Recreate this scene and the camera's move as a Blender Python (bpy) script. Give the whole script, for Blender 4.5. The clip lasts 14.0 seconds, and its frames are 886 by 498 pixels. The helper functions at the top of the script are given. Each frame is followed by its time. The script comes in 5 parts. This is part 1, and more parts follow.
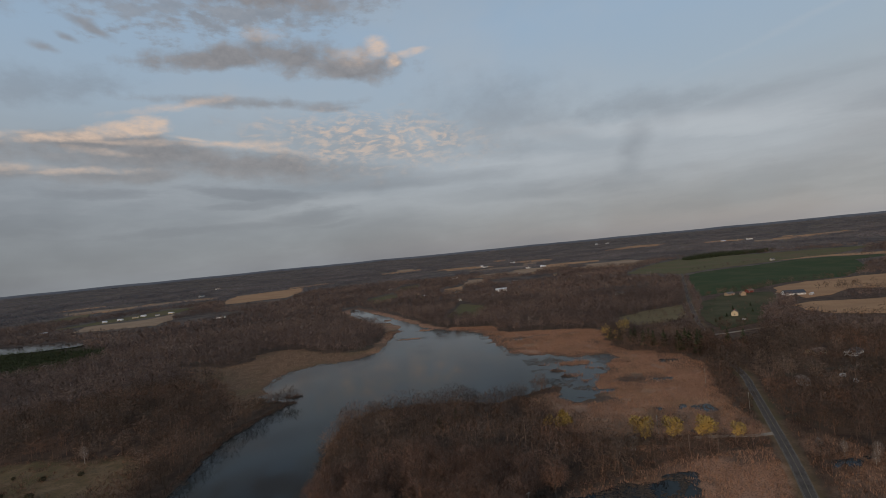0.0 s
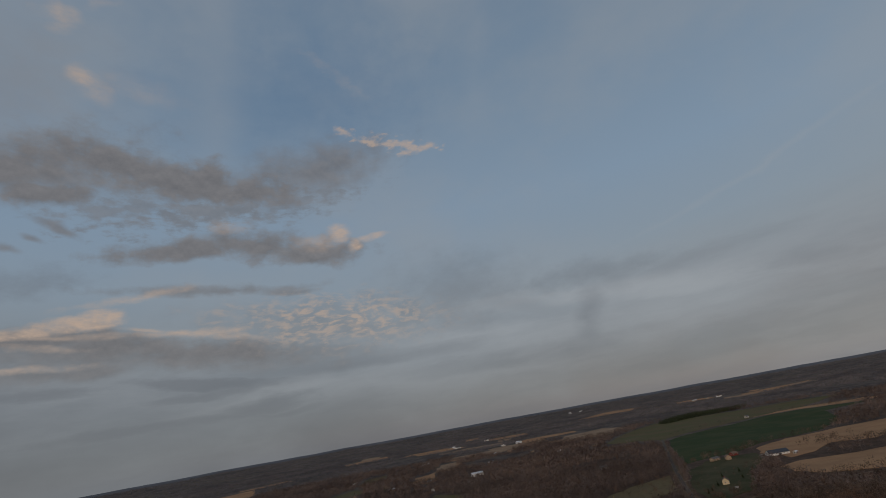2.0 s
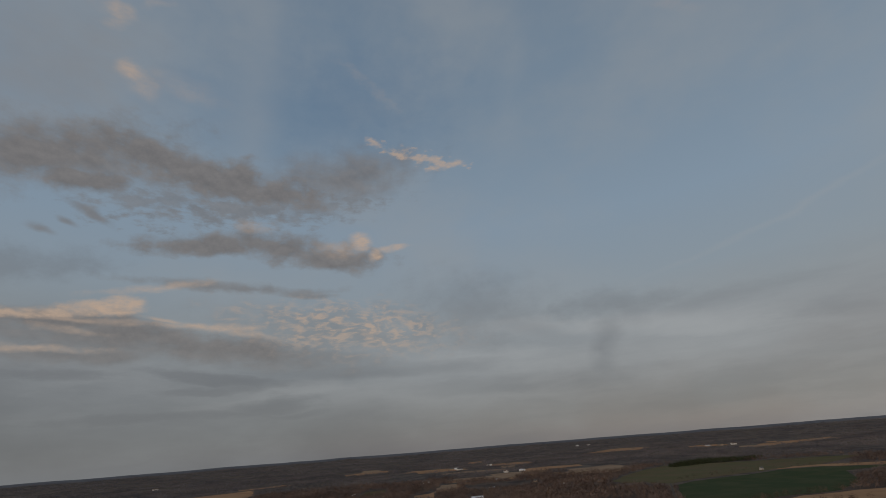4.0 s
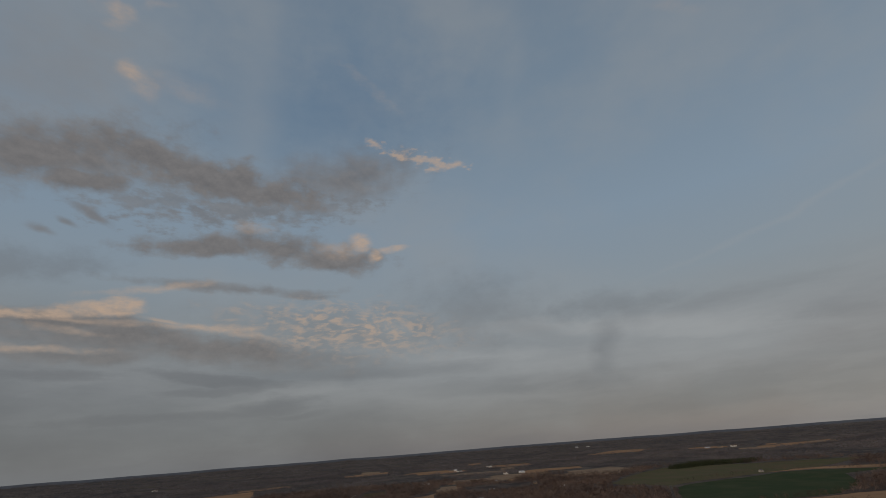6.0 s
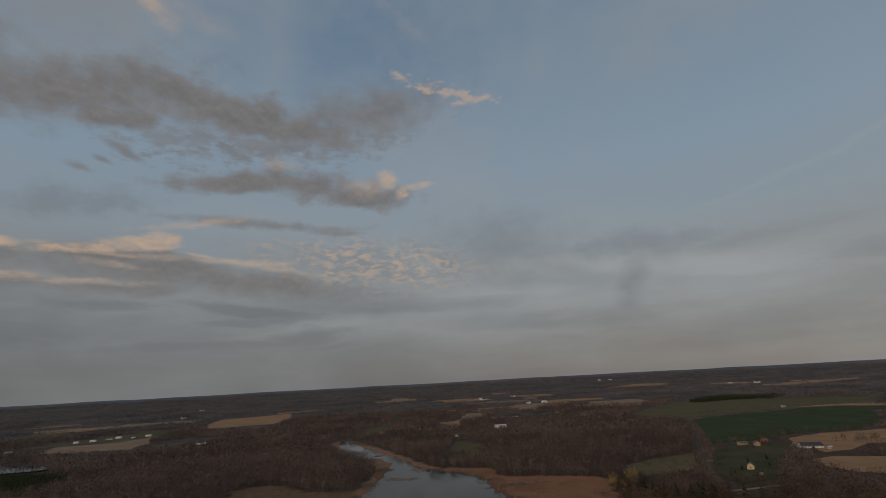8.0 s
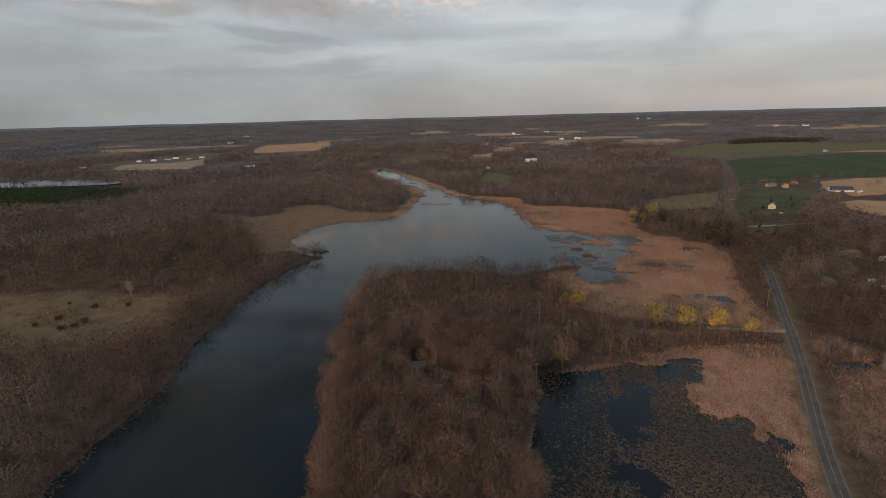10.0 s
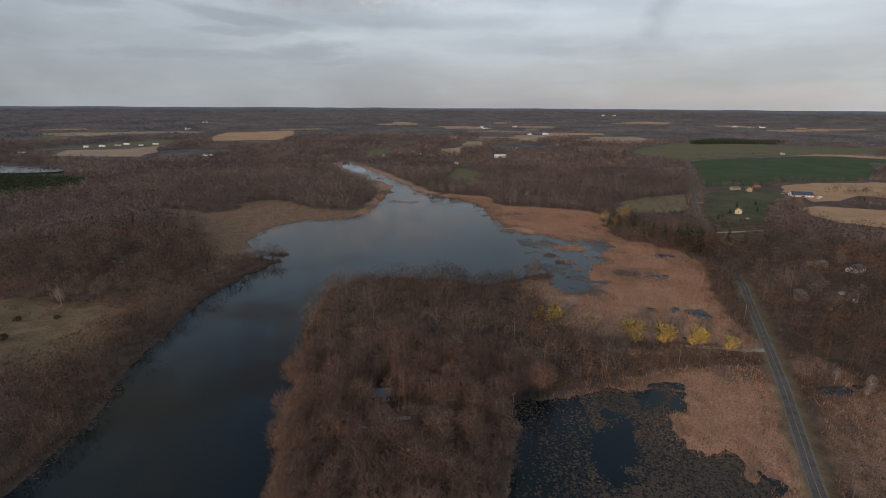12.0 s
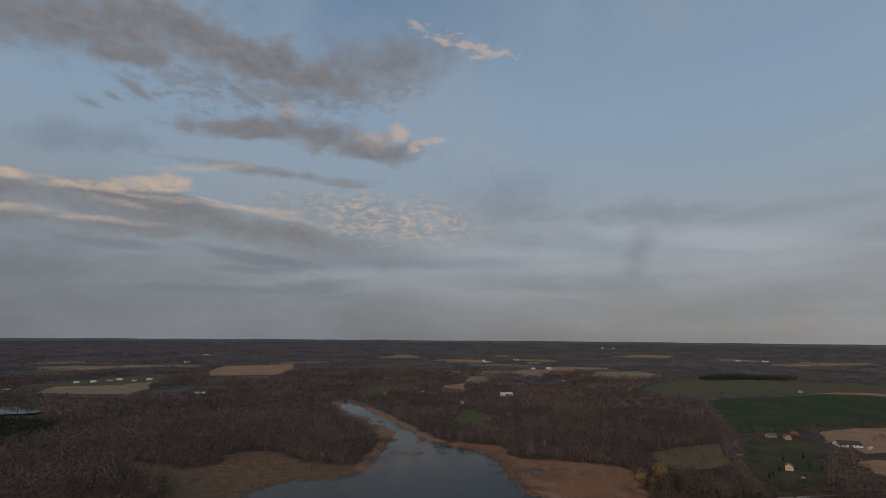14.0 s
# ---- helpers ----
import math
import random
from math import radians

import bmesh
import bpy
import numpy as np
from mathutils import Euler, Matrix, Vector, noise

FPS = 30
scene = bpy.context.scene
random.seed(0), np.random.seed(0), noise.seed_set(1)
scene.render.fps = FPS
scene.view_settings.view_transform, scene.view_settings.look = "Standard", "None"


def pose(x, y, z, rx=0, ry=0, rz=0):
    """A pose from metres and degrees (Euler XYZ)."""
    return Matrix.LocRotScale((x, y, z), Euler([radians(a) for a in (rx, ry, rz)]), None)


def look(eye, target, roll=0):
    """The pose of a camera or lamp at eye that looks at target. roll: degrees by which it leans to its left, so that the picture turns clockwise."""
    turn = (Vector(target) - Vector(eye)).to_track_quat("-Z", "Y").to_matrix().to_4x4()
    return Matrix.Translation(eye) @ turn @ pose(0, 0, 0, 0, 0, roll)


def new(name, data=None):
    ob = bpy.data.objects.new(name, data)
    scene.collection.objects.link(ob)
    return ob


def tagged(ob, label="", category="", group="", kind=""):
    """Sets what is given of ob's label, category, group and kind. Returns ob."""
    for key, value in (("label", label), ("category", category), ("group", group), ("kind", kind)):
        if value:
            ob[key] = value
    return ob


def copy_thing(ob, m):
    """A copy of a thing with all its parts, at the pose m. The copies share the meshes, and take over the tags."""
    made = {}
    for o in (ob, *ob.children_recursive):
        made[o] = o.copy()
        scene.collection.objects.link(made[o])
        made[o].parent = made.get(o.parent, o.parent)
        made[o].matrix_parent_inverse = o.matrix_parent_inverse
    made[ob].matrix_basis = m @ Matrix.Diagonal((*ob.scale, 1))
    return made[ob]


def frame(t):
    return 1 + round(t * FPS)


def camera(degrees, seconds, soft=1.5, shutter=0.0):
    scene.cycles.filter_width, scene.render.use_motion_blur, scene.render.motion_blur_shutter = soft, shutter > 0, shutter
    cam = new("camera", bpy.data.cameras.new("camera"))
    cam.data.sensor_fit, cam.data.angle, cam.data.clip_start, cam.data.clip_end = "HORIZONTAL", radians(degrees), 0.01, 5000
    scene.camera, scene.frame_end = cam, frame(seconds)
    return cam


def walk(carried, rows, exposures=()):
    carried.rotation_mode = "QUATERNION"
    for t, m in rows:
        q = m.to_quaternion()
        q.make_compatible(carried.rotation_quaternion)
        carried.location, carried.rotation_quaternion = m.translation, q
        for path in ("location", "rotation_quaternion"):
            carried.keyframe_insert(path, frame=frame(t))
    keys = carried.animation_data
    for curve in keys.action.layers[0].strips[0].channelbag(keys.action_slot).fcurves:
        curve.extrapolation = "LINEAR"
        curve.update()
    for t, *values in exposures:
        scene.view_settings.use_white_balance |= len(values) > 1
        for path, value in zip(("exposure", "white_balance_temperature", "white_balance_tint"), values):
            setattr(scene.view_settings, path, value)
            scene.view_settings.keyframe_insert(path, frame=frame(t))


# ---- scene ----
cam = camera(84.47, 14.0, soft=0.95)
walk(cam, [(t, pose(x, y, z, 90 + p, r, w)) for t, x, y, z, w, p, r in (
    (0.0, 1.42, -23.80, 112.82, -1.17, 0.35, 5.56),
    (0.5, 1.24, -23.98, 113.77, -1.27, 0.35, 6.41),
    (1.0, 1.11, -24.28, 114.63, -1.75, 3.68, 5.10),
    (1.5, 0.98, -24.82, 115.15, -4.46, 17.81, 8.87),
    (2.0, 0.82, -25.46, 115.50, -4.71, 20.15, 9.75),
    (2.5, 0.54, -26.13, 115.75, -4.64, 19.36, 7.48),
    (3.0, 0.19, -26.83, 115.84, -4.43, 19.52, 5.47),
    (3.5, -0.09, -27.61, 115.79, -4.40, 20.88, 5.02),
    (4.0, -0.34, -28.42, 115.73, -4.35, 22.16, 4.22),
    (6.5, -1.40, -30.77, 117.28, -4.39, 22.37, 4.11),
    (7.0, -0.96, -29.85, 117.05, -4.14, 23.10, 3.78),
    (7.5, -0.45, -28.73, 116.80, -3.60, 23.54, 3.66),
    (8.0, 0.05, -27.33, 116.53, -1.48, 15.08, 2.99),
    (8.5, 0.40, -25.50, 116.38, 1.05, 2.91, 1.92),
    (9.0, 0.43, -23.29, 116.12, 1.77, -6.81, 1.34),
    (9.2, 0.42, -22.30, 116.05, 2.40, -9.73, 1.43),
    (11.3, 0.68, -2.44, 119.34, 1.50, -17.39, 0.22),
    (11.5, 0.00, 0.00, 120.00, -0.00, -17.55, -0.15),
    (12.0, -1.93, 6.21, 121.74, -1.25, -16.40, -0.34),
    (12.5, -4.33, 12.77, 124.00, -1.19, -3.21, -0.48),
    (13.0, -7.02, 19.70, 127.08, -2.43, 12.57, -0.34),
    (13.5, -9.84, 26.88, 130.82, -1.95, 12.42, -0.39),
    (14.0, -12.65, 34.09, 134.81, -1.35, 10.15, -0.46),
)], exposures=((0, 0.05, 6480, 10), (1.0, 0.05, 6430, 10), (1.5, -0.42, 6300, 10), (2.0, -0.5, 6450, 10), (3.0, -0.46, 6650, 10), (4.0, -0.48, 6750, 10), (6.5, -0.53, 6800, 10), (8.0, -0.5, 6850, 10), (8.5, -0.05, 6900, 10), (9.0, 0.27, 7000, 10), (11.3, 0.75, 6500, 10), (11.5, 0.75, 6450, 10), (12.0, 0.65, 6400, 10), (12.5, 0.2, 6050, 10), (13.0, -0.3, 5900, 10), (13.5, -0.35, 6150, 10), (14.0, -0.27, 6350, 10)))

# world: clear evening sky behind a thin veil, with the evening's clouds
world = bpy.data.worlds.new("evening_sky")
scene.world = world
world.use_nodes = True
wt = world.node_tree
wt.nodes.clear()


def wnode(kind):
    return wt.nodes.new(kind)


def plug(tree, socket, value):
    if isinstance(value, bpy.types.NodeSocket):
        tree.links.new(value, socket)
    elif value is not None:
        socket.default_value = value


def wm(op, a, b=None, c=None, clamp=False):
    n = wnode("ShaderNodeMath")
    n.operation, n.use_clamp = op, clamp
    for s, v in zip(n.inputs, (a, b, c)):
        plug(wt, s, v)
    return n.outputs[0]


def wmix(f, a, b):
    n = wnode("ShaderNodeMix")
    n.data_type = "RGBA"
    plug(wt, n.inputs[0], f)
    plug(wt, n.inputs[6], a)
    plug(wt, n.inputs[7], b)
    return n.outputs[2]


way = wnode("ShaderNodeTexCoord").outputs["Generated"]
xyz = wnode("ShaderNodeSeparateXYZ")
wt.links.new(way, xyz.inputs[0])
AZ = TRUE_AZ = wm("MULTIPLY", wm("ARCTAN2", xyz.outputs[0], xyz.outputs[1]), 57.2958)
EL = TRUE_EL = wm("MULTIPLY", wm("ARCSINE", xyz.outputs[2]), 57.2958)


def wnoise(su, sv, scale, detail=6.0, rough=0.55, off=0.0):
    c = wnode("ShaderNodeCombineXYZ")
    plug(wt, c.inputs[0], wm("MULTIPLY", AZ, su))
    plug(wt, c.inputs[1], wm("MULTIPLY_ADD", EL, sv, off))
    n = wnode("ShaderNodeTexNoise")
    plug(wt, n.inputs["Vector"], c.outputs[0])
    n.inputs["Scale"].default_value, n.inputs["Detail"].default_value, n.inputs["Roughness"].default_value = scale, detail, rough
    return n.outputs["Fac"]


PUFF = wnoise(0.7, 1.0, 0.42, 8.0, 0.6)
PUFF_UP = wnoise(0.7, 1.0, 0.42, 8.0, 0.6, 0.5)
FINE = wnoise(0.45, 1.0, 1.15, 5.0, 0.58, 7.0)
WISP = wnoise(0.5, 1.0, 0.9, 6.0, 0.62, 17.0)
STREAK = wnoise(0.22, 1.3, 0.33, 6.0, 0.6, 31.0)
VEIL = wnoise(0.35, 0.6, 0.09, 5.0, 0.55, 3.0)
# winds that bend the clouds' outlines
BEND_U, BEND_V = wnoise(0.5, 1.0, 0.22, 3.0, 0.5, 13.0), wnoise(0.4, 1.0, 0.30, 4.0, 0.55, 23.0)
AZ = wm("MULTIPLY_ADD", wm("SUBTRACT", BEND_U, 0.5), 4.5, TRUE_AZ)
EL = wm("MULTIPLY_ADD", wm("SUBTRACT", BEND_V, 0.5), 2.0, TRUE_EL)


def smooth_edge(f, edge):
    n = wnode("ShaderNodeMapRange")
    n.interpolation_type = "SMOOTHSTEP"
    plug(wt, n.inputs[0], f)
    plug(wt, n.inputs[1], wm("MULTIPLY", edge, -1.0) if isinstance(edge, bpy.types.NodeSocket) else -edge)
    plug(wt, n.inputs[2], edge)
    return n.outputs[0]


# one torn cloud: an ellipse in degrees of the sky, its rim frayed by noise
world_tree, torn = wt, bpy.data.node_groups.new("torn_cloud", "ShaderNodeTree")
wt = torn
CLOUD_INPUTS = ("az", "el", "tex", "wisp", "az0", "el0", "ac", "as", "bs", "bc", "amp", "edge", "weight")
for socket_name in CLOUD_INPUTS:
    torn.interface.new_socket(socket_name, in_out="INPUT", socket_type="NodeSocketFloat")
torn.interface.new_socket("cover", in_out="OUTPUT", socket_type="NodeSocketFloat")
gi = wnode("NodeGroupInput").outputs
du, dv = wm("SUBTRACT", gi["az"], gi["az0"]), wm("SUBTRACT", gi["el"], gi["el0"])
along = wm("MULTIPLY_ADD", dv, gi["as"], wm("MULTIPLY", du, gi["ac"]))
across = wm("MULTIPLY_ADD", du, gi["bs"], wm("MULTIPLY", dv, gi["bc"]))
reach = wm("SQRT", wm("MULTIPLY_ADD", along, along, wm("MULTIPLY", across, across)))
torn_f = wm("MULTIPLY_ADD", wm("SUBTRACT", gi["tex"], 0.5), gi["amp"], wm("SUBTRACT", 1.0, reach))
torn_f = wm("MULTIPLY_ADD", wm("SUBTRACT", gi["wisp"], 0.5), 0.9, torn_f)
plug(wt, wnode("NodeGroupOutput").inputs[0], wm("MULTIPLY", smooth_edge(torn_f, gi["edge"]), gi["weight"]))
wt = world_tree


def cloud(az, el, ru, rv, tilt=0.0, edge=0.35, amp=2.2, tex=None, weight=1.0):
    """Cover of one cloud at an azimuth and elevation, with its half sizes, in degrees."""
    c, s = math.cos(radians(tilt)), math.sin(radians(tilt))
    n = wnode("ShaderNodeGroup")
    n.node_tree = torn
    for socket, value in zip(n.inputs, (AZ, EL, tex or PUFF, WISP, az, el, c / ru, s / ru, -s / rv, c / rv, amp * 1.45, edge, weight)):
        plug(wt, socket, value)
    return n.outputs[0]


def cover(*clouds):
    m = clouds[0]
    for c in clouds[1:]:
        m = wm("MAXIMUM", m, c)
    return m


BODY = cover(
    cloud(-29.1, 12.2, 10.8, 1.49, -2, 0.9, 1.2, None, 0.9), cloud(-15.6, 10.7, 7.6, 1.00, -7, 1.0, 1.4, None, 0.8), cloud(-36.5, 28.4, 9.2, 1.86, 9, 1.0, 0.9), cloud(-19.3, 28.9, 7.6, 1.58, -2, 1.0, 1.0, None, 0.85),
    cloud(-46.0, 12.6, 9.0, 1.10, 0, 0.8, 1.6), cloud(-44.0, 10.4, 8.0, 0.70, 0, 0.9, 1.8, None, 0.85), cloud(-50.0, 28.0, 9.0, 3.00, 0, 0.8, 1.6),
    cloud(-38.7, 28.1, 10.1, 2.60, 17, 0.7, 1.5), cloud(-29.1, 30.0, 8.2, 2.24, -2, 0.6, 1.6), cloud(-20.9, 29.0, 8.0, 2.16, -4, 0.6, 1.8), cloud(-14.0, 28.5, 7.4, 1.62, 2, 0.7, 2.2),
    cloud(-6.7, 30.4, 7.3, 2.17, 10, 1.0, 1.6, None, 0.85), cloud(-34.2, 26.8, 4.3, 1.06, 5, 0.7, 2.0), cloud(-18.4, 26.1, 8.2, 1.22, 9, 0.8, 4.0, FINE, 0.7), cloud(-9.8, 27.1, 6.2, 1.28, 10, 0.9, 4.0, FINE, 0.6),
    cloud(-27.6, 26.2, 4.9, 1.25, 5, 0.9, 4.0, FINE, 0.6), cloud(-32.9, 23.8, 1.8, 0.37, -19, 0.8, 1.8, None, 0.8), cloud(-37.1, 21.5, 0.8, 0.35, -14, 0.9, 1.4, None, 0.7), cloud(-35.3, 22.6, 0.6, 0.26, -13, 0.9, 1.4, None, 0.7),
    cloud(-21.9, 22.1, 6.4, 1.13, 4, 0.6, 1.8), cloud(-13.6, 22.6, 6.1, 1.45, -5, 0.6, 1.6), cloud(-7.5, 21.4, 6.0, 1.36, -4, 0.55, 1.5), cloud(-18.2, 17.8, 8.3, 0.42, -0, 0.9, 2.4, None, 0.75),
    cloud(-11.4, 17.5, 3.8, 0.38, -5, 0.9, 2.0, None, 0.7), cloud(-33.4, 13.4, 6.4, 1.13, 3, 0.7, 1.6), cloud(-27.3, 12.6, 8.8, 1.31, -3, 0.7, 1.6), cloud(-18.2, 11.3, 9.6, 1.28, -5, 0.8, 1.6),
    cloud(-32.0, 10.4, 6.4, 0.67, 2, 0.9, 1.8, None, 0.85), cloud(-7.5, 13.2, 9.5, 2.14, -4, 1.1, 1.6, None, 0.42), cloud(-9.3, 10.4, 6.8, 0.73, -4, 1.0, 2.0, None, 0.5))
THIN = cover(
    cloud(-27.8, 4.0, 18.7, 4.52, -3, 1.6, 1.4, STREAK, 0.72), cloud(-20.1, 8.4, 5.9, 0.67, -7, 0.8, 2.4, STREAK), cloud(-21.1, 7.1, 5.2, 0.39, 1, 0.9, 2.6, STREAK, 0.9), cloud(-13.3, 5.6, 5.1, 0.87, 0, 0.8, 2.4, STREAK),
    cloud(-10.9, 4.5, 3.5, 0.41, 2, 0.9, 2.0, STREAK, 0.8), cloud(-26.6, 4.7, 11.0, 0.67, 0, 0.9, 1.8, STREAK), cloud(-33.3, 8.6, 5.3, 0.69, -2, 0.9, 2.2, STREAK), cloud(-36.5, 18.3, 4.9, 1.12, 10, 1.0, 2.4, None, 0.6),
    cloud(9.0, 14.7, 5.7, 2.93, -5, 1.3, 1.6, None, 0.62), cloud(15.6, 11.9, 5.8, 0.77, -14, 1.1, 2.4, STREAK, 0.4), cloud(24.2, 13.5, 5.8, 1.05, -3, 1.1, 2.0, None, 0.6), cloud(23.7, 9.3, 1.1, 3.19, -18, 1.1, 1.0, None, 0.62),
    cloud(26.5, 12.7, 1.8, 1.47, -9, 1.1, 1.0, None, 0.45), cloud(35.5, 12.3, 7.8, 0.68, 2, 1.2, 2.4, STREAK, 0.4), cloud(-3.0, 8.6, 9.5, 0.62, -0, 1.1, 2.8, STREAK, 0.6), cloud(9.1, 6.0, 12.6, 0.73, -2, 1.2, 3.0, STREAK, 0.5),
    cloud(36.2, 3.7, 14.3, 1.15, 2, 1.4, 2.4, STREAK, 0.3))
CELLS = cloud(-5.6, 13.5, 9.1, 2.41, -5, 0.8, 1.6)
PEBBLE = wm("MULTIPLY", smooth_edge(wm("SUBTRACT", wnoise(0.5, 1.25, 1.35, 4.0, 0.55, 61.0), 0.53), 0.12), CELLS)
MOTTLE = wm("MULTIPLY_ADD", FINE, 2.2, -0.35, clamp=True)
TOPS = cover(
    cloud(-44.0, 13.8, 5.0, 0.45, 2, 0.7, 2.0), cloud(-42.0, 11.0, 4.0, 0.30, 0, 0.8, 2.0, None, 0.6),
    cloud(-35.6, 14.0, 3.6, 0.45, 10, 0.7, 2.0), cloud(-31.0, 14.9, 3.4, 0.59, 8, 0.6, 1.8), cloud(-28.5, 15.4, 1.9, 0.61, 5, 0.6, 1.6), cloud(-33.0, 13.7, 5.6, 0.26, 1, 0.9, 2.2, None, 0.5),
    cloud(-20.7, 13.6, 4.1, 0.47, -2, 0.7, 2.0, None, 0.9), cloud(-24.5, 14.2, 2.1, 0.22, -8, 0.8, 2.0, None, 0.6), cloud(-16.4, 12.8, 2.9, 0.30, -8, 0.9, 2.2, None, 0.6), cloud(-34.5, 10.8, 3.6, 0.30, 3, 0.8, 2.0, None, 0.7),
    cloud(-33.2, 12.6, 2.6, 0.25, -2, 0.9, 2.2, None, 0.45), cloud(-4.6, 23.2, 1.2, 0.78, -0, 0.7, 1.2), cloud(-2.5, 21.8, 0.9, 0.59, -1, 0.7, 1.2), cloud(0.2, 22.6, 1.7, 0.33, 5, 0.8, 1.6, None, 0.75),
    cloud(-7.1, 22.5, 2.3, 0.58, -7, 0.9, 1.6, None, 0.5), cloud(-25.5, 17.3, 4.2, 0.29, 10, 0.9, 2.2, None, 0.6), cloud(-17.0, 24.5, 2.2, 0.43, -0, 1.0, 2.4, None, 0.35), cloud(-2.2, 34.6, 1.0, 0.39, -12, 0.7, 2.0, FINE, 0.8),
    cloud(4.0, 32.9, 3.5, 0.52, -14, 0.8, 4.5, FINE, 0.75), cloud(7.6, 31.7, 1.8, 0.39, 2, 0.8, 2.2, FINE, 0.8), cloud(-31.8, 37.8, 1.2, 0.81, -7, 0.8, 1.0, None, 0.62), cloud(-30.6, 36.9, 1.0, 0.79, -23, 1.1, 1.2, None, 0.4),
    cloud(-35.0, 42.6, 1.2, 0.54, 11, 1.0, 1.4, None, 0.5), cloud(-34.8, 41.6, 0.9, 0.44, 19, 1.1, 1.2, None, 0.3), cloud(-31.0, 44.3, 1.4, 0.29, 21, 1.1, 1.6, None, 0.3), cloud(-26.0, 37.4, 3.1, 0.74, -5, 1.1, 1.6, None, 0.2),
    cloud(-2.7, 40.5, 3.2, 0.43, -31, 1.1, 2.6, FINE, 0.12), cloud(40.1, 41.4, 1.9, 0.52, -30, 1.2, 1.8, None, 0.15))
LIT = cover(wm("MULTIPLY", TOPS, MOTTLE), wm("MULTIPLY", PEBBLE, 0.7))
PALE_BAND = cover(
    cloud(-18.2, 36.3, 2.0, 7.71, -4, 1.6, 1.6, None, 0.3), cloud(25.0, 11.1, 12.4, 0.92, -6, 1.1, 2.2, STREAK), cloud(33.2, 9.5, 6.8, 0.51, -5, 1.0, 2.4, STREAK, 0.8), cloud(44.1, 18.9, 12.4, 0.26, 13, 1.2, 1.0, None, 0.26),
    cloud(-11.6, 6.6, 7.5, 0.71, 7, 1.0, 2.4, STREAK, 0.7), cloud(-4.3, 6.2, 8.6, 1.21, -0, 1.3, 2.0, STREAK, 0.5), cloud(10.1, 9.3, 9.7, 0.75, -3, 1.1, 2.6, STREAK, 0.6), cloud(18.9, 8.1, 15.7, 0.86, -3, 1.3, 2.6, STREAK, 0.5),
    cloud(17.0, 38.0, 1.1, 6.99, -23, 1.5, 1.2, None, 0.12))
ROSY = cover(
    cloud(-39.7, 35.1, 6.1, 3.86, 21, 1.5, 1.6, None, 0.45), cloud(-36.1, 39.0, 3.1, 1.50, 10, 1.3, 1.6, None, 0.35))
DEEP = cloud(-7.1, 38.6, 10.1, 5.09, 3, 1.6, 1.2)
SKY = ((0, (0.205, 0.208, 0.228)), (5, (0.275, 0.288, 0.312)), (13, (0.345, 0.405, 0.455)), (24, (0.30, 0.405, 0.525)), (38, (0.24, 0.335, 0.45)), (60, (0.20, 0.275, 0.375)))
PINK, VEILED, PALE = (0.34, 0.31, 0.303, 1), (0.39, 0.425, 0.46, 1), (0.45, 0.475, 0.50, 1)
THIN_COL, GREY, GREY_LIT, WARM = (0.185, 0.195, 0.218, 1), (0.195, 0.188, 0.192, 1), (0.31, 0.295, 0.295, 1), (0.68, 0.51, 0.39, 1)
SUN_POWER = 1.35

# clear sky colours by height above the horizon, from haze to blue
ramp = wnode("ShaderNodeValToRGB")
plug(wt, ramp.inputs[0], wm("DIVIDE", TRUE_EL, 60.0, clamp=True))
for e in range(4):
    ramp.color_ramp.elements.new(0.1 * e)
for e, (at, col) in zip(ramp.color_ramp.elements, SKY):
    e.position, e.color = at / 60.0, (*col, 1)
east = wnode("ShaderNodeMapRange")
plug(wt, east.inputs[0], TRUE_AZ)
east.inputs[1].default_value, east.inputs[2].default_value = -10, 60
low = wnode("ShaderNodeMapRange")
plug(wt, low.inputs[0], TRUE_EL)
low.inputs[1].default_value, low.inputs[2].default_value = 16, 1
veil_col = wmix(wm("MULTIPLY", wm("MULTIPLY", east.outputs[0], low.outputs[0]), 0.95), ramp.outputs[0], PINK)
west = wnode("ShaderNodeMapRange")
plug(wt, west.inputs[0], TRUE_AZ)
west.inputs[1].default_value, west.inputs[2].default_value = 0, -36
low_west = wnode("ShaderNodeMapRange")
plug(wt, low_west.inputs[0], TRUE_EL)
low_west.inputs[1].default_value, low_west.inputs[2].default_value = 18, 3
veil_col = wmix(wm("MULTIPLY", wm("MULTIPLY", west.outputs[0], low_west.outputs[0]), 0.9), veil_col, (0.135, 0.146, 0.163, 1))
veil_col = wmix(wm("MULTIPLY", smooth_edge(wm("SUBTRACT", VEIL, 0.52), 0.14), 0.45), veil_col, VEILED)
haze_top = wnode("ShaderNodeMapRange")
plug(wt, haze_top.inputs[0], TRUE_EL)
haze_top.inputs[1].default_value, haze_top.inputs[2].default_value = 2.5, 9
middle = wm("MULTIPLY", low.outputs[0], haze_top.outputs[0])
wisps = wm("MULTIPLY", smooth_edge(wm("SUBTRACT", wnoise(0.2, 1.0, 0.35, 7.0, 0.6, 47.0), 0.5), 0.16), wm("MULTIPLY", middle, 0.65))
veil_col = wmix(wisps, veil_col, PALE)
dusk = wm("MULTIPLY", smooth_edge(wm("SUBTRACT", wnoise(0.2, 1.1, 0.33, 7.0, 0.6, 77.0), 0.53), 0.14), wm("MULTIPLY", low.outputs[0], 0.3))
veil_col = wmix(dusk, veil_col, THIN_COL)
veil_col = wmix(wm("MULTIPLY", DEEP, 0.55), veil_col, (0.13, 0.235, 0.385, 1))
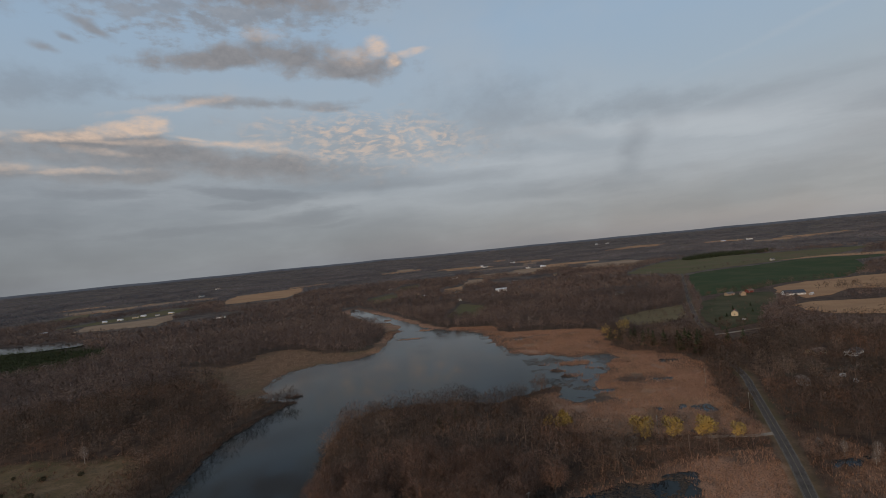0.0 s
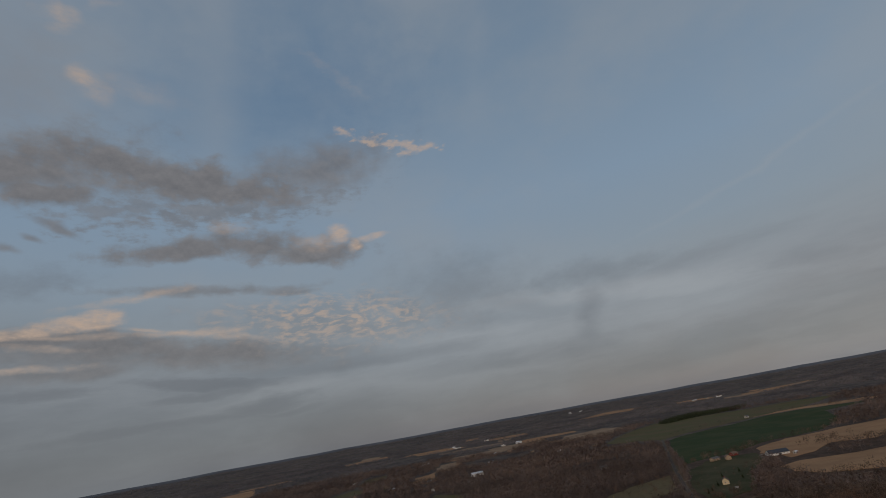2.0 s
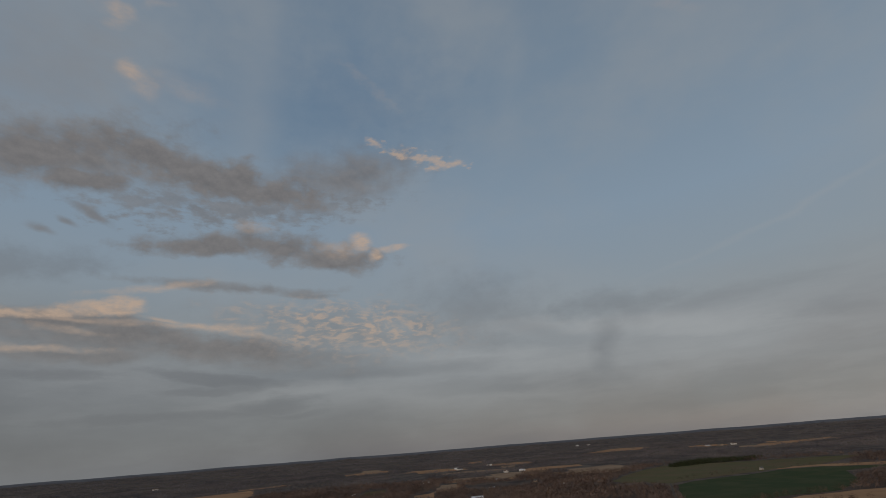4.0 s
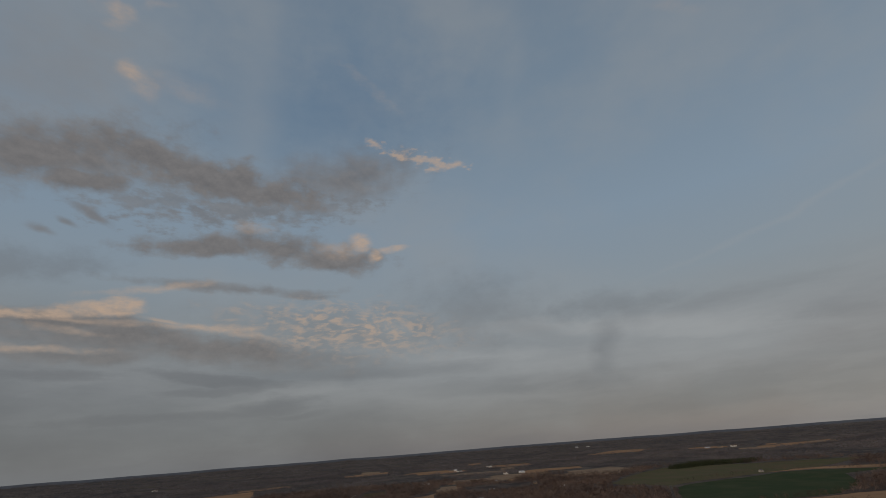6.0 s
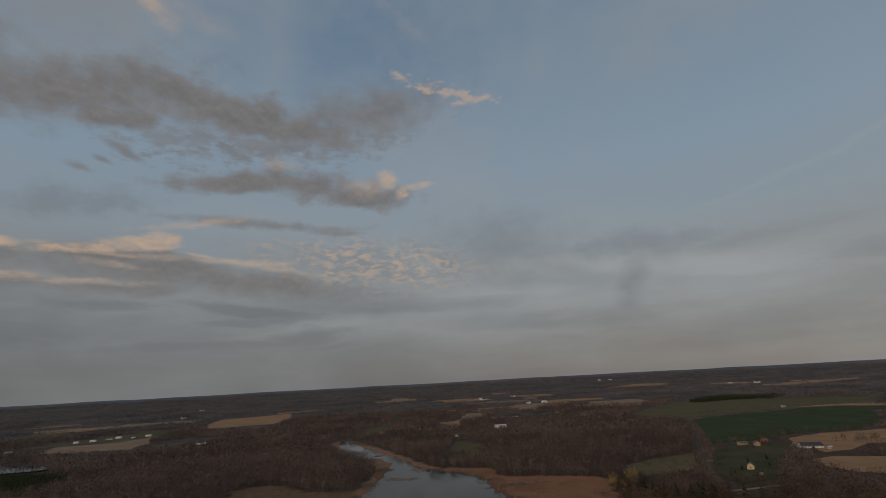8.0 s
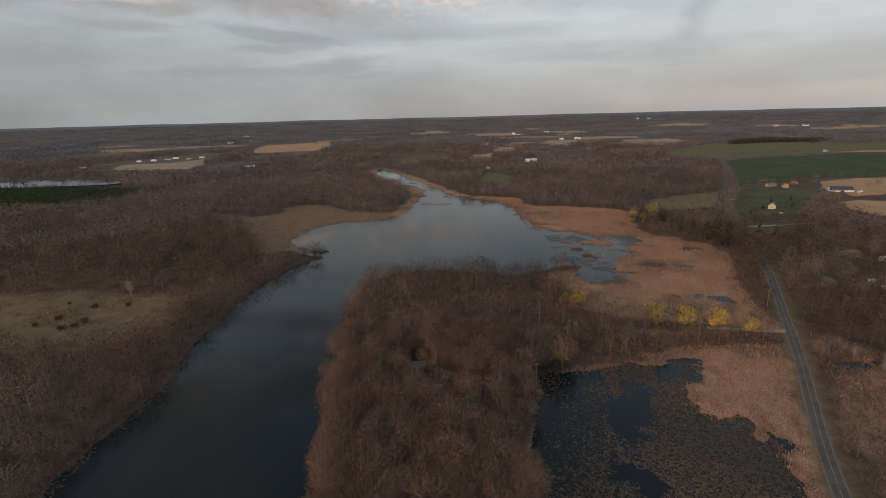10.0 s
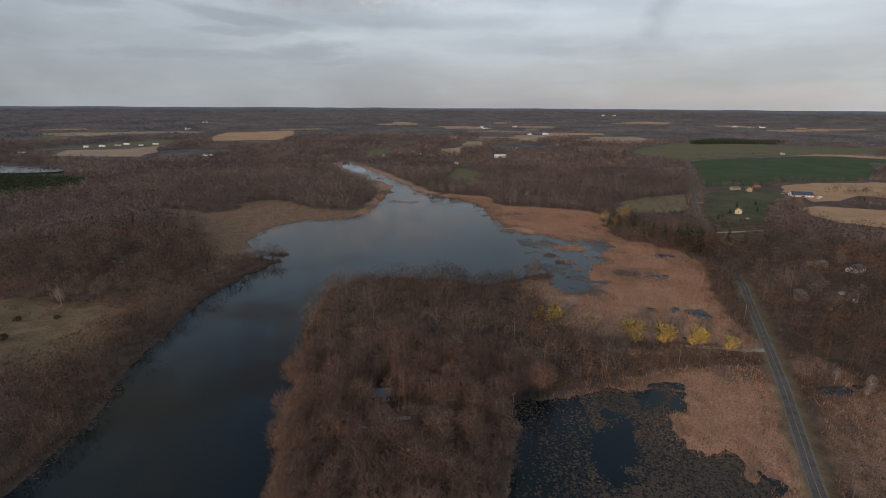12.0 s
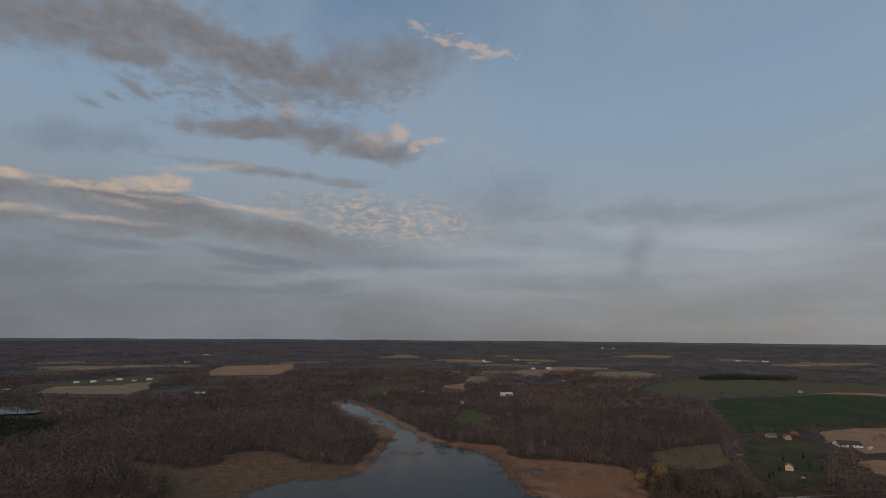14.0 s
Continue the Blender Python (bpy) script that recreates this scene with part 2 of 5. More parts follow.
veil_col = wmix(wm("MULTIPLY", PALE_BAND, 0.75), veil_col, PALE)
veil_col = wmix(ROSY, veil_col, (0.31, 0.31, 0.325, 1))
veil_col = wmix(wm("MULTIPLY", THIN, 0.66), veil_col, THIN_COL)
shade = wmix(wm("MULTIPLY_ADD", wm("SUBTRACT", PUFF, PUFF_UP), 2.0, 0.36, clamp=True), GREY, GREY_LIT)
veil_col = wmix(wm("MULTIPLY", BODY, 0.93), veil_col, shade)
veil_col = wmix(wm("MULTIPLY", LIT, 0.9), veil_col, WARM)

nishita = wnode("ShaderNodeTexSky")
nishita.sky_type, nishita.sun_disc = "NISHITA", False
nishita.sun_elevation, nishita.sun_rotation, nishita.altitude = radians(14), radians(215), 300
air = wnode("ShaderNodeBackground")
wt.links.new(nishita.outputs[0], air.inputs[0])
air.inputs[1].default_value = 0.1
clouds_bg = wnode("ShaderNodeBackground")
wt.links.new(veil_col, clouds_bg.inputs[0])
clouds_bg.inputs[1].default_value = 1.0
both = wnode("ShaderNodeMixShader")
both.inputs[0].default_value = 0.93
wt.links.new(air.outputs[0], both.inputs[1])
wt.links.new(clouds_bg.outputs[0], both.inputs[2])
wt.links.new(both.outputs[0], wnode("ShaderNodeOutputWorld").inputs[0])
world.cycles.sampling_method = "MANUAL"
world.cycles.sample_map_resolution = 512

sun = bpy.data.lights.new("sun", "SUN")
sun.energy, sun.angle, sun.color = SUN_POWER, radians(5), (1.0, 0.72, 0.50)
sun_ob = new("sun", sun)
az, el = radians(215), radians(14)
toward = Vector((math.sin(az) * math.cos(el), math.cos(az) * math.cos(el), math.sin(el)))
sun_ob.matrix_world = look((-300, -500, 400), Vector((-300, -500, 400)) - toward)

# ---- materials ----


class Mat:
    """A small builder of node materials, in object metres."""

    def __init__(self, name, rough=0.9, spec=0.2):
        self.m = bpy.data.materials.new(name)
        self.m.use_nodes = True
        self.t = self.m.node_tree
        self.b = self.t.nodes["Principled BSDF"]
        self.b.inputs["Roughness"].default_value = rough
        self.b.inputs["Specular IOR Level"].default_value = spec
        self.co = None

    def coords(self):
        if self.co is None:
            g = self.t.nodes.new("ShaderNodeNewGeometry")
            self.co = g.outputs["Position"]
        return self.co

    def noise(self, size, detail=4.0, stretch=(1, 1, 1), rough=0.6):
        """Noise with features of about that many metres."""
        v = self.coords()
        m = self.t.nodes.new("ShaderNodeVectorMath")
        m.operation = "MULTIPLY"
        self.t.links.new(v, m.inputs[0])
        m.inputs[1].default_value = [s / size for s in stretch]
        n = self.t.nodes.new("ShaderNodeTexNoise")
        n.inputs["Scale"].default_value, n.inputs["Detail"].default_value, n.inputs["Roughness"].default_value = 1.0, detail, rough
        self.t.links.new(m.outputs[0], n.inputs["Vector"])
        return n.outputs["Fac"]

    def band(self, f, lo, hi):
        n = self.t.nodes.new("ShaderNodeMapRange")
        n.interpolation_type = "SMOOTHSTEP"
        plug(self.t, n.inputs[0], f)
        n.inputs[1].default_value, n.inputs[2].default_value = lo, hi
        return n.outputs[0]

    def math(self, op, a, b=None):
        n = self.t.nodes.new("ShaderNodeMath")
        n.operation = op
        plug(self.t, n.inputs[0], a)
        plug(self.t, n.inputs[1], b)
        return n.outputs[0]

    def mix(self, f, a, b):
        n = self.t.nodes.new("ShaderNodeMix")
        n.data_type = "RGBA"
        plug(self.t, n.inputs[0], f)
        for s, c in ((n.inputs[6], a), (n.inputs[7], b)):
            plug(self.t, s, (*c, 1) if isinstance(c, tuple) else c)
        return n.outputs[2]

    def attr(self, name):
        n = self.t.nodes.new("ShaderNodeAttribute")
        n.attribute_name = name
        return n

    def rand(self):
        return self.t.nodes.new("ShaderNodeObjectInfo").outputs["Random"]

    def island(self):
        return self.t.nodes.new("ShaderNodeNewGeometry").outputs["Random Per Island"]

    def color(self, c):
        plug(self.t, self.b.inputs["Base Color"], (*c, 1) if isinstance(c, tuple) else c)
        return self

    def bump(self, f, strength=0.5, dist=0.1):
        n = self.t.nodes.new("ShaderNodeBump")
        n.inputs["Strength"].default_value, n.inputs["Distance"].default_value = strength, dist
        self.t.links.new(f, n.inputs["Height"])
        self.t.links.new(n.outputs[0], self.b.inputs["Normal"])
        return self


def plain(name, a, b, size=0.6, rough=0.8, spec=0.3, stretch=(1, 1, 1), bump=0.0):
    """Two tones of one surface, mixed by coarse and fine noise."""
    k = Mat(name, rough, spec)
    f = k.math("MULTIPLY_ADD", k.noise(size, 4, stretch), 0.6)
    f.node.inputs[2].default_value = 0.0
    f = k.math("ADD", f, k.math("MULTIPLY", k.noise(size * 7, 3), 0.4))
    k.color(k.mix(k.band(f, 0.3, 0.7), a, b))
    if bump:
        k.bump(k.noise(size * 0.5), bump, size * 0.2)
    return k.m


# ground: leaf litter, with reed straw, grass and mud by zone
k = Mat("ground_cover", 0.95, 0.1)
zone = k.attr("zone").outputs["Color"]
sep = k.t.nodes.new("ShaderNodeSeparateColor")
k.t.links.new(zone, sep.inputs[0])
big, mid, small = k.noise(60, 5), k.noise(9, 5), k.noise(1.3, 4)
litter = k.mix(k.band(mid, 0.35, 0.65), (0.06, 0.039, 0.028), (0.11, 0.07, 0.048))
litter = k.mix(k.band(big, 0.55, 0.7), litter, (0.08, 0.066, 0.046))
# distant litter: haze mixed in as a paler, greyer brown, with tan patches
hazed_litter = k.mix(k.band(big, 0.4, 0.6), (0.08, 0.065, 0.058), (0.14, 0.112, 0.095))
hazed_litter = k.mix(k.math("MULTIPLY", k.band(k.noise(210, 4), 0.56, 0.66), 0.5), hazed_litter, (0.15, 0.122, 0.085))
litter = k.mix(k.attr("zone").outputs["Alpha"], litter, hazed_litter)
reed = k.mix(k.band(mid, 0.3, 0.7), (0.31, 0.163, 0.10), (0.42, 0.235, 0.146))
reed = k.mix(k.math("MULTIPLY", k.band(k.noise(0.7, 3), 0.48, 0.62), 0.75), reed, (0.105, 0.054, 0.034))
reed = k.mix(k.math("MULTIPLY", k.band(big, 0.5, 0.62), 0.5), reed, (0.24, 0.15, 0.082))
grass = k.mix(k.band(mid, 0.35, 0.65), (0.125, 0.085, 0.042), (0.19, 0.122, 0.068))
grass = k.mix(k.band(small, 0.5, 0.7), grass, (0.08, 0.06, 0.038))
grass = k.mix(k.band(big, 0.48, 0.66), grass, (0.115, 0.092, 0.042))
mud = k.mix(k.band(small, 0.35, 0.65), (0.05, 0.04, 0.033), (0.10, 0.075, 0.055))
c = k.mix(sep.outputs[0], litter, reed)
c = k.mix(sep.outputs[1], c, grass)
c = k.mix(sep.outputs[2], c, mud)
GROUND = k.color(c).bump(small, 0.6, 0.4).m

k = Mat("lake_water", 0.06, 0.25)
ripples = k.noise(3.0, 3, (1, 0.6, 1))
depth = k.band(k.noise(55, 3, (1, 0.5, 1)), 0.4, 0.7)
k.color(k.mix(depth, (0.004, 0.007, 0.009), (0.014, 0.014, 0.008)))
k.b.inputs["IOR"].default_value = 1.33
plug(k.t, k.b.inputs["Roughness"], k.math("MULTIPLY", k.band(k.noise(40, 4, (1, 0.5, 1)), 0.3, 0.75), 0.2))
k.bump(ripples, 0.22, 0.1)
WATER = k.m

k = Mat("bare_twigs", 0.9, 0.1)
tint = k.attr("tint").outputs["Fac"]
c = k.mix(k.band(tint, 0.0, 0.5), (0.056, 0.036, 0.026), (0.152, 0.095, 0.066))
c = k.mix(k.band(tint, 0.5, 0.75), c, (0.225, 0.126, 0.082))
c = k.mix(k.band(tint, 0.8, 1.0), c, (0.27, 0.19, 0.143))
c = k.mix(k.math("MULTIPLY", k.island(), 0.35), c, (0.07, 0.052, 0.042))
grey = k.mix(k.band(tint, 0.1, 0.9), (0.07, 0.052, 0.039), (0.215, 0.16, 0.122))
TWIGS = k.color(k.mix(k.math("MULTIPLY", k.band(k.noise(75, 4), 0.4, 0.62), 0.85), c, grey)).m

# the same bare twigs farther off, distance haze put into their paler colour
k = Mat("hazed_twigs", 0.9, 0.1)
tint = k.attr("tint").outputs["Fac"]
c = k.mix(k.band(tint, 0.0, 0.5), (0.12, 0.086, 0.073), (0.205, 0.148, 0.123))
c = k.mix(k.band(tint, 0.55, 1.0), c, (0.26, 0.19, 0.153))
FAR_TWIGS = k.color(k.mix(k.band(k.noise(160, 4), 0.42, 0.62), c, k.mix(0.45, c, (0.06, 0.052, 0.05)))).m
# twigs towards the horizon, with blue haze painted into the colour
k = Mat("blue_hazed_twigs", 0.9, 0.1)
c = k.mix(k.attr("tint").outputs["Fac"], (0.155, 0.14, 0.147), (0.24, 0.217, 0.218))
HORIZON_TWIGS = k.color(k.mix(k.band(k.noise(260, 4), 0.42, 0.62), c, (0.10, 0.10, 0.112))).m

k = Mat("bare_crown", 0.9, 0.1)
c = k.mix(k.rand(), (0.155, 0.092, 0.066), (0.29, 0.167, 0.113))
CROWN = k.color(k.mix(k.math("MULTIPLY", k.band(k.island(), 0.3, 0.9), 0.65), c, (0.045, 0.033, 0.027))).m
BARK = plain("grey_bark", (0.095, 0.073, 0.06), (0.16, 0.127, 0.105), 0.4, 0.95, 0.1, (1, 1, 0.3))
BIRCH = plain("white_birch_bark", (0.62, 0.58, 0.52), (0.42, 0.38, 0.34), 0.5, 0.8, 0.2, (1, 1, 3))
BIRCH_TWIG = plain("pale_birch_twigs", (0.20, 0.155, 0.125), (0.28, 0.225, 0.19), 1.0, 0.9, 0.1)
k = Mat("willow_catkins", 0.9, 0.1)
c = k.mix(k.rand(), (0.54, 0.36, 0.09), (0.62, 0.43, 0.12))
WILLOW = k.color(k.mix(k.island(), c, (0.32, 0.21, 0.075))).m
k = Mat("pine_needles", 0.9, 0.1)
c = k.mix(k.island(), (0.030, 0.040, 0.020), (0.085, 0.098, 0.046))
PINE = k.color(c).m
k = Mat("reed_straw", 0.95, 0.1)
c = k.mix(k.island(), (0.27, 0.148, 0.094), (0.50, 0.29, 0.185))
c = k.mix(k.band(k.noise(26, 4), 0.48, 0.66), c, k.mix(0.45, c, (0.20, 0.115, 0.075)))
REED = k.color(c).m
k = Mat("dead_lily_mat", 0.85, 0.25)
c = k.mix(k.island(), (0.032, 0.022, 0.016), (0.14, 0.088, 0.05))
LILY = k.color(k.mix(k.band(k.noise(30, 3), 0.45, 0.6), c, k.mix(0.6, c, (0.05, 0.038, 0.03)))).m
k = Mat("brush_stems", 0.9, 0.1)
BRUSH = k.color(k.mix(k.island(), (0.068, 0.043, 0.031), (0.27, 0.165, 0.115))).m
k = Mat("dark_shrub_leaves", 0.9, 0.1)
SHRUB = k.color(k.mix(k.island(), (0.035, 0.035, 0.02), (0.085, 0.07, 0.04))).m

k = Mat("asphalt", 0.95, 0.12)
c = k.mix(k.band(k.noise(6, 5), 0.35, 0.65), (0.068, 0.054, 0.045), (0.105, 0.085, 0.07))
ASPHALT = k.color(k.mix(k.band(k.noise(0.5), 0.4, 0.8), c, (0.12, 0.105, 0.095))).bump(k.noise(0.2), 0.4, 0.02).m
PALE_GRAVEL = plain("pale_limestone_gravel", (0.25, 0.20, 0.15), (0.33, 0.27, 0.21), 0.5, 0.95, 0.1, bump=0.3)
GRAVEL = plain("gravel_shoulder", (0.125, 0.098, 0.07), (0.19, 0.155, 0.115), 0.5, 0.95, 0.1, bump=0.4)
PAINT_W = plain("worn_white_line", (0.34, 0.31, 0.27), (0.16, 0.14, 0.12), 0.8, 0.8)
PAINT_Y = plain("worn_yellow_line", (0.34, 0.27, 0.14), (0.20, 0.165, 0.10), 0.8, 0.8)


def crop(name, a, b, dark, rowsize, turn):
    """A field with drill rows at an angle, damp patches and weeds."""
    k = Mat(name, 0.95, 0.1)
    rot = k.t.nodes.new("ShaderNodeVectorRotate")
    rot.inputs["Angle"].default_value = radians(turn)
    k.t.links.new(k.coords(), rot.inputs["Vector"])
    w = k.t.nodes.new("ShaderNodeTexWave")
    w.inputs["Scale"].default_value, w.inputs["Distortion"].default_value = 0.314 / rowsize, 1.5
    k.t.links.new(rot.outputs[0], w.inputs["Vector"])
    c = k.mix(k.math("MULTIPLY", w.outputs["Fac"], 0.35), a, b)
    c = k.mix(k.math("MULTIPLY", k.band(k.noise(70, 6), 0.42, 0.62), 0.75), c, dark)
    c = k.mix(k.math("MULTIPLY", k.band(k.noise(7, 4), 0.5, 0.75), 0.4), c, b)
    return k.color(c).m


WHEAT = crop("winter_wheat", (0.036, 0.054, 0.019), (0.048, 0.068, 0.023), (0.064, 0.069, 0.029), 5, 20)
PASTURE = crop("pale_pasture", (0.105, 0.096, 0.042), (0.138, 0.118, 0.054), (0.14, 0.10, 0.056), 9, 65)
STUBBLE = crop("corn_stubble", (0.40, 0.232, 0.124), (0.35, 0.20, 0.106), (0.30, 0.172, 0.094), 4, 35)
ROUGH_GRASS = crop("rough_olive_grass", (0.15, 0.116, 0.06), (0.18, 0.136, 0.074), (0.125, 0.092, 0.05), 9, 40)
SOIL = crop("dry_tilled_soil", (0.29, 0.195, 0.125), (0.24, 0.16, 0.105), (0.34, 0.24, 0.155), 5, 80)
LAWN = crop("spring_lawn", (0.048, 0.052, 0.023), (0.07, 0.067, 0.03), (0.105, 0.085, 0.048), 3, 10)

WHITE_WALL = plain("white_siding", (0.78, 0.77, 0.74), (0.68, 0.67, 0.64), 0.8)
CREAM_WALL = plain("cream_siding", (0.62, 0.52, 0.34), (0.52, 0.44, 0.30), 0.8)
TAN_WALL = plain("tan_siding", (0.40, 0.30, 0.20), (0.33, 0.25, 0.17), 0.8)
RED_WALL = plain("barn_red_boards", (0.22, 0.05, 0.035), (0.16, 0.04, 0.03), 0.8)
GREY_WALL = plain("weathered_boards", (0.20, 0.18, 0.16), (0.28, 0.26, 0.24), 0.6, stretch=(1, 1, 0.2))
ROOF_GREY = plain("grey_shingles", (0.11, 0.105, 0.105), (0.17, 0.165, 0.16), 0.5, 0.9)
ROOF_BROWN = plain("brown_shingles", (0.15, 0.105, 0.08), (0.21, 0.15, 0.115), 0.5, 0.9)
ROOF_METAL = plain("pale_metal_roof", (0.62, 0.64, 0.68), (0.52, 0.54, 0.58), 1.5, 0.45, 0.5)
ROOF_DULL = plain("dull_tin_roof", (0.085, 0.08, 0.075), (0.14, 0.132, 0.125), 1.0, 0.8, 0.15)
ROOF_BLUE = plain("blue_grey_metal_roof", (0.05, 0.058, 0.072), (0.075, 0.083, 0.10), 1.5, 0.75, 0.2)
WHITE_DULL = plain("dull_white_boards", (0.50, 0.48, 0.44), (0.36, 0.34, 0.31), 0.8)
WOOD_POLE = plain("weathered_pole_wood", (0.26, 0.22, 0.18), (0.36, 0.32, 0.27), 0.4, 0.9, 0.1, (1, 1, 0.1))
PLANK = plain("grey_deck_planks", (0.35, 0.33, 0.30), (0.48, 0.46, 0.43), 0.4, 0.9)
DARK = plain("dark_opening", (0.02, 0.02, 0.022), (0.035, 0.035, 0.035), 0.5, 0.3, 0.5)
k = Mat("window_glass", 0.05, 0.5)
GLASS = k.color((0.03, 0.035, 0.04)).m
METAL = plain("galvanised_metal", (0.45, 0.46, 0.47), (0.36, 0.37, 0.38), 0.4, 0.5, 0.5)

# ---- plan, in metres: x east, y ahead over the lake, water at 0 ----
LAKE_W = [(-90, -260), (-140, -200), (-128, -60), (-136, 40), (-140, 126), (-141, 150), (-138, 176), (-146, 206), (-147, 238), (-150, 276), (-149, 315), (-137, 358), (-123, 386), (-145, 396), (-170, 441),
          (-169, 485), (-144, 519), (-86, 548), (-70, 605), (-70, 643), (-60, 752), (-89, 823), (-122, 857), (-172, 975), (-195, 1110)]
LAKE_E = [(-151, 1023), (-99, 917), (-49, 793), (-20, 721), (13, 674), (56, 625), (63, 556), (69, 500), (94, 472), (118, 454), (155, 444), (151, 416), (135, 382),
          (115, 353), (112, 328), (89, 317), (83, 334), (89, 353), (71, 348), (57, 340), (35, 331), (15, 340), (-35, 343), (-59, 334), (-71, 315), (-74, 286),
          (-72, 253), (-65, 214), (-62, 184), (-63, 169), (-56, 142), (-51, 122), (-44, 40), (-52, -60), (-60, -200)]
POND = [(45, -170), (14, -60), (24, 40), (22, 122), (23, 137), (28, 158), (31, 176), (39, 189), (56, 196), (74, 204), (89, 208), (88, 202), (94, 194), (104, 197), (92, 181), (91, 169),
        (95, 155), (106, 152), (107, 143), (106, 127), (82, 60), (54, -40), (50, -120)]
MARSH_E = [(13, 690), (75, 668), (83, 612), (187, 574), (174, 477), (185, 445), (214, 399), (197, 329), (177, 278), (175, 246), (173, 233), (147, 181), (127, 143), (72, -20), (40, -190),
           (20, -190), (8, -60), (22, 122), (31, 176), (44, 190), (68, 199), (100, 211), (96, 226), (78, 240), (62, 262), (67, 298), (56, 330), (110, 370), (60, 500), (50, 600)]
MARSH_W = [(-324, 584), (-268, 522), (-232, 488), (-196, 415), (-163, 371), (-146, 381), (-160, 445), (-146, 483), (-128, 501), (-88, 546), (-72, 590), (-98, 584), (-143, 590), (-195, 636), (-238, 624), (-235, 588), (-258, 560), (-297, 580)]
SPIT = [(-70, 640), (-20, 722), (-60, 830), (-130, 930), (-200, 1080), (-215, 1060), (-150, 900), (-90, 760)]
MEADOW = [(-420, 280), (-291, 300), (-243, 299), (-190, 285), (-177, 238), (-194, 219), (-225, 205), (-360, 190)]
ROADSIDE = [(134, 122), (158, 175), (176, 215), (190, 224), (200, 205), (206, 172), (222, 120), (205, 60), (70, -150), (40, -150)]
ROAD = [(-40, -330), (10, -160), (48, -50), (84, 40), (119, 122), (141, 166), (158, 199), (181, 247), (207, 302), (222, 335), (250, 414), (276, 478), (326, 592), (426, 801), (615, 1183), (777, 1512), (1000, 1960)]
SIDE_ROAD = [(269, 474), (285, 476), (300, 477), (316, 479)]
TRACK = [(316, 479), (360, 482), (410, 480), (480, 470)]
DRIVE = [(172, 231), (160, 231), (146, 234), (132, 236)]
HEDGE = [(26, 186), (42, 204), (58, 207), (80, 212), (102, 219), (118, 221), (142, 222), (160, 224), (148, 229), (126, 234), (104, 239), (80, 244), (56, 254)]
FARM_LANE = [(345, 632), (400, 640), (460, 668), (500, 690), (540, 700)]


def rounded(pts, n=5, closed=True):
    """A smooth line through plan points (Catmull-Rom)."""
    p = np.array(pts, float)
    if closed:
        q = np.vstack([p[-1:], p, p[:2]])
    else:
        q = np.vstack([2 * p[0] - p[1], p, 2 * p[-1] - p[-2]])
    t = np.linspace(0, 1, n, endpoint=False)[:, None]
    out = []
    for a, b, c, d in zip(q, q[1:], q[2:], q[3:]):
        out.append(0.5 * (2 * b + (c - a) * t + (2 * a - 5 * b + 4 * c - d) * t ** 2 + (3 * b - a - 3 * c + d) * t ** 3))
    out = np.vstack(out)
    return out if closed else np.vstack([out, p[-1:]])


def far_from(poly, x, y, reach=60):
    """Signed metres from an outline: positive outside it. Beyond reach of its bounds it is the distance to these."""
    poly = np.asarray(poly, float)
    (lx, ly), (hx, hy) = poly.min(0), poly.max(0)
    out = np.hypot(np.maximum(np.maximum(lx - x, x - hx), 0), np.maximum(np.maximum(ly - y, y - hy), 0))
    near = out < reach
    x, y = x[near], y[near]
    d2, inside = np.full(x.shape, 1e12), np.zeros(x.shape, bool)
    for (ax, ay), (bx, by) in zip(poly, np.roll(poly, -1, 0)):
        ex, ey = bx - ax, by - ay
        h = np.clip(((x - ax) * ex + (y - ay) * ey) / (ex * ex + ey * ey + 1e-9), 0, 1)
        d2 = np.minimum(d2, (x - ax - h * ex) ** 2 + (y - ay - h * ey) ** 2)
        if ay != by:
            inside ^= ((ay > y) != (by > y)) & (x < ax + (y - ay) / (by - ay) * ex)
    out[near] = np.where(inside, -1, 1) * np.sqrt(d2)
    return out


def far_from_line(line, x, y, reach=80):
    line = np.asarray(line, float)
    (lx, ly), (hx, hy) = line.min(0), line.max(0)
    out = np.hypot(np.maximum(np.maximum(lx - x, x - hx), 0), np.maximum(np.maximum(ly - y, y - hy), 0))
    near = out < reach
    x, y = x[near], y[near]
    d2 = np.full(x.shape, 1e12)
    for (ax, ay), (bx, by) in zip(line[:-1], line[1:]):
        ex, ey = bx - ax, by - ay
        h = np.clip(((x - ax) * ex + (y - ay) * ey) / (ex * ex + ey * ey + 1e-9), 0, 1)
        d2 = np.minimum(d2, (x - ax - h * ex) ** 2 + (y - ay - h * ey) ** 2)
    out[near] = np.sqrt(d2)
    return out


LATTICE = np.random.RandomState(7).rand(256, 256)


def ripple(x, y, size):
    """Smooth noise, 0 to 1, with features of that many metres."""
    x, y = np.asarray(x, float) / size, np.asarray(y, float) / size
    i, j = np.floor(x).astype(int), np.floor(y).astype(int)
    u, v = x - i, y - j
    u, v = u * u * (3 - 2 * u), v * v * (3 - 2 * v)
    a, b = LATTICE[i % 256, j % 256], LATTICE[(i + 1) % 256, j % 256]
    c, d = LATTICE[i % 256, (j + 1) % 256], LATTICE[(i + 1) % 256, (j + 1) % 256]
    return (a * (1 - u) + b * u) * (1 - v) + (c * (1 - u) + d * u) * v


def rough(x, y, size):
    return (ripple(x, y, size) + 0.5 * ripple(x + 91, y - 37, size / 2.1) + 0.25 * ripple(x - 55, y + 13, size / 4.3)) / 1.75


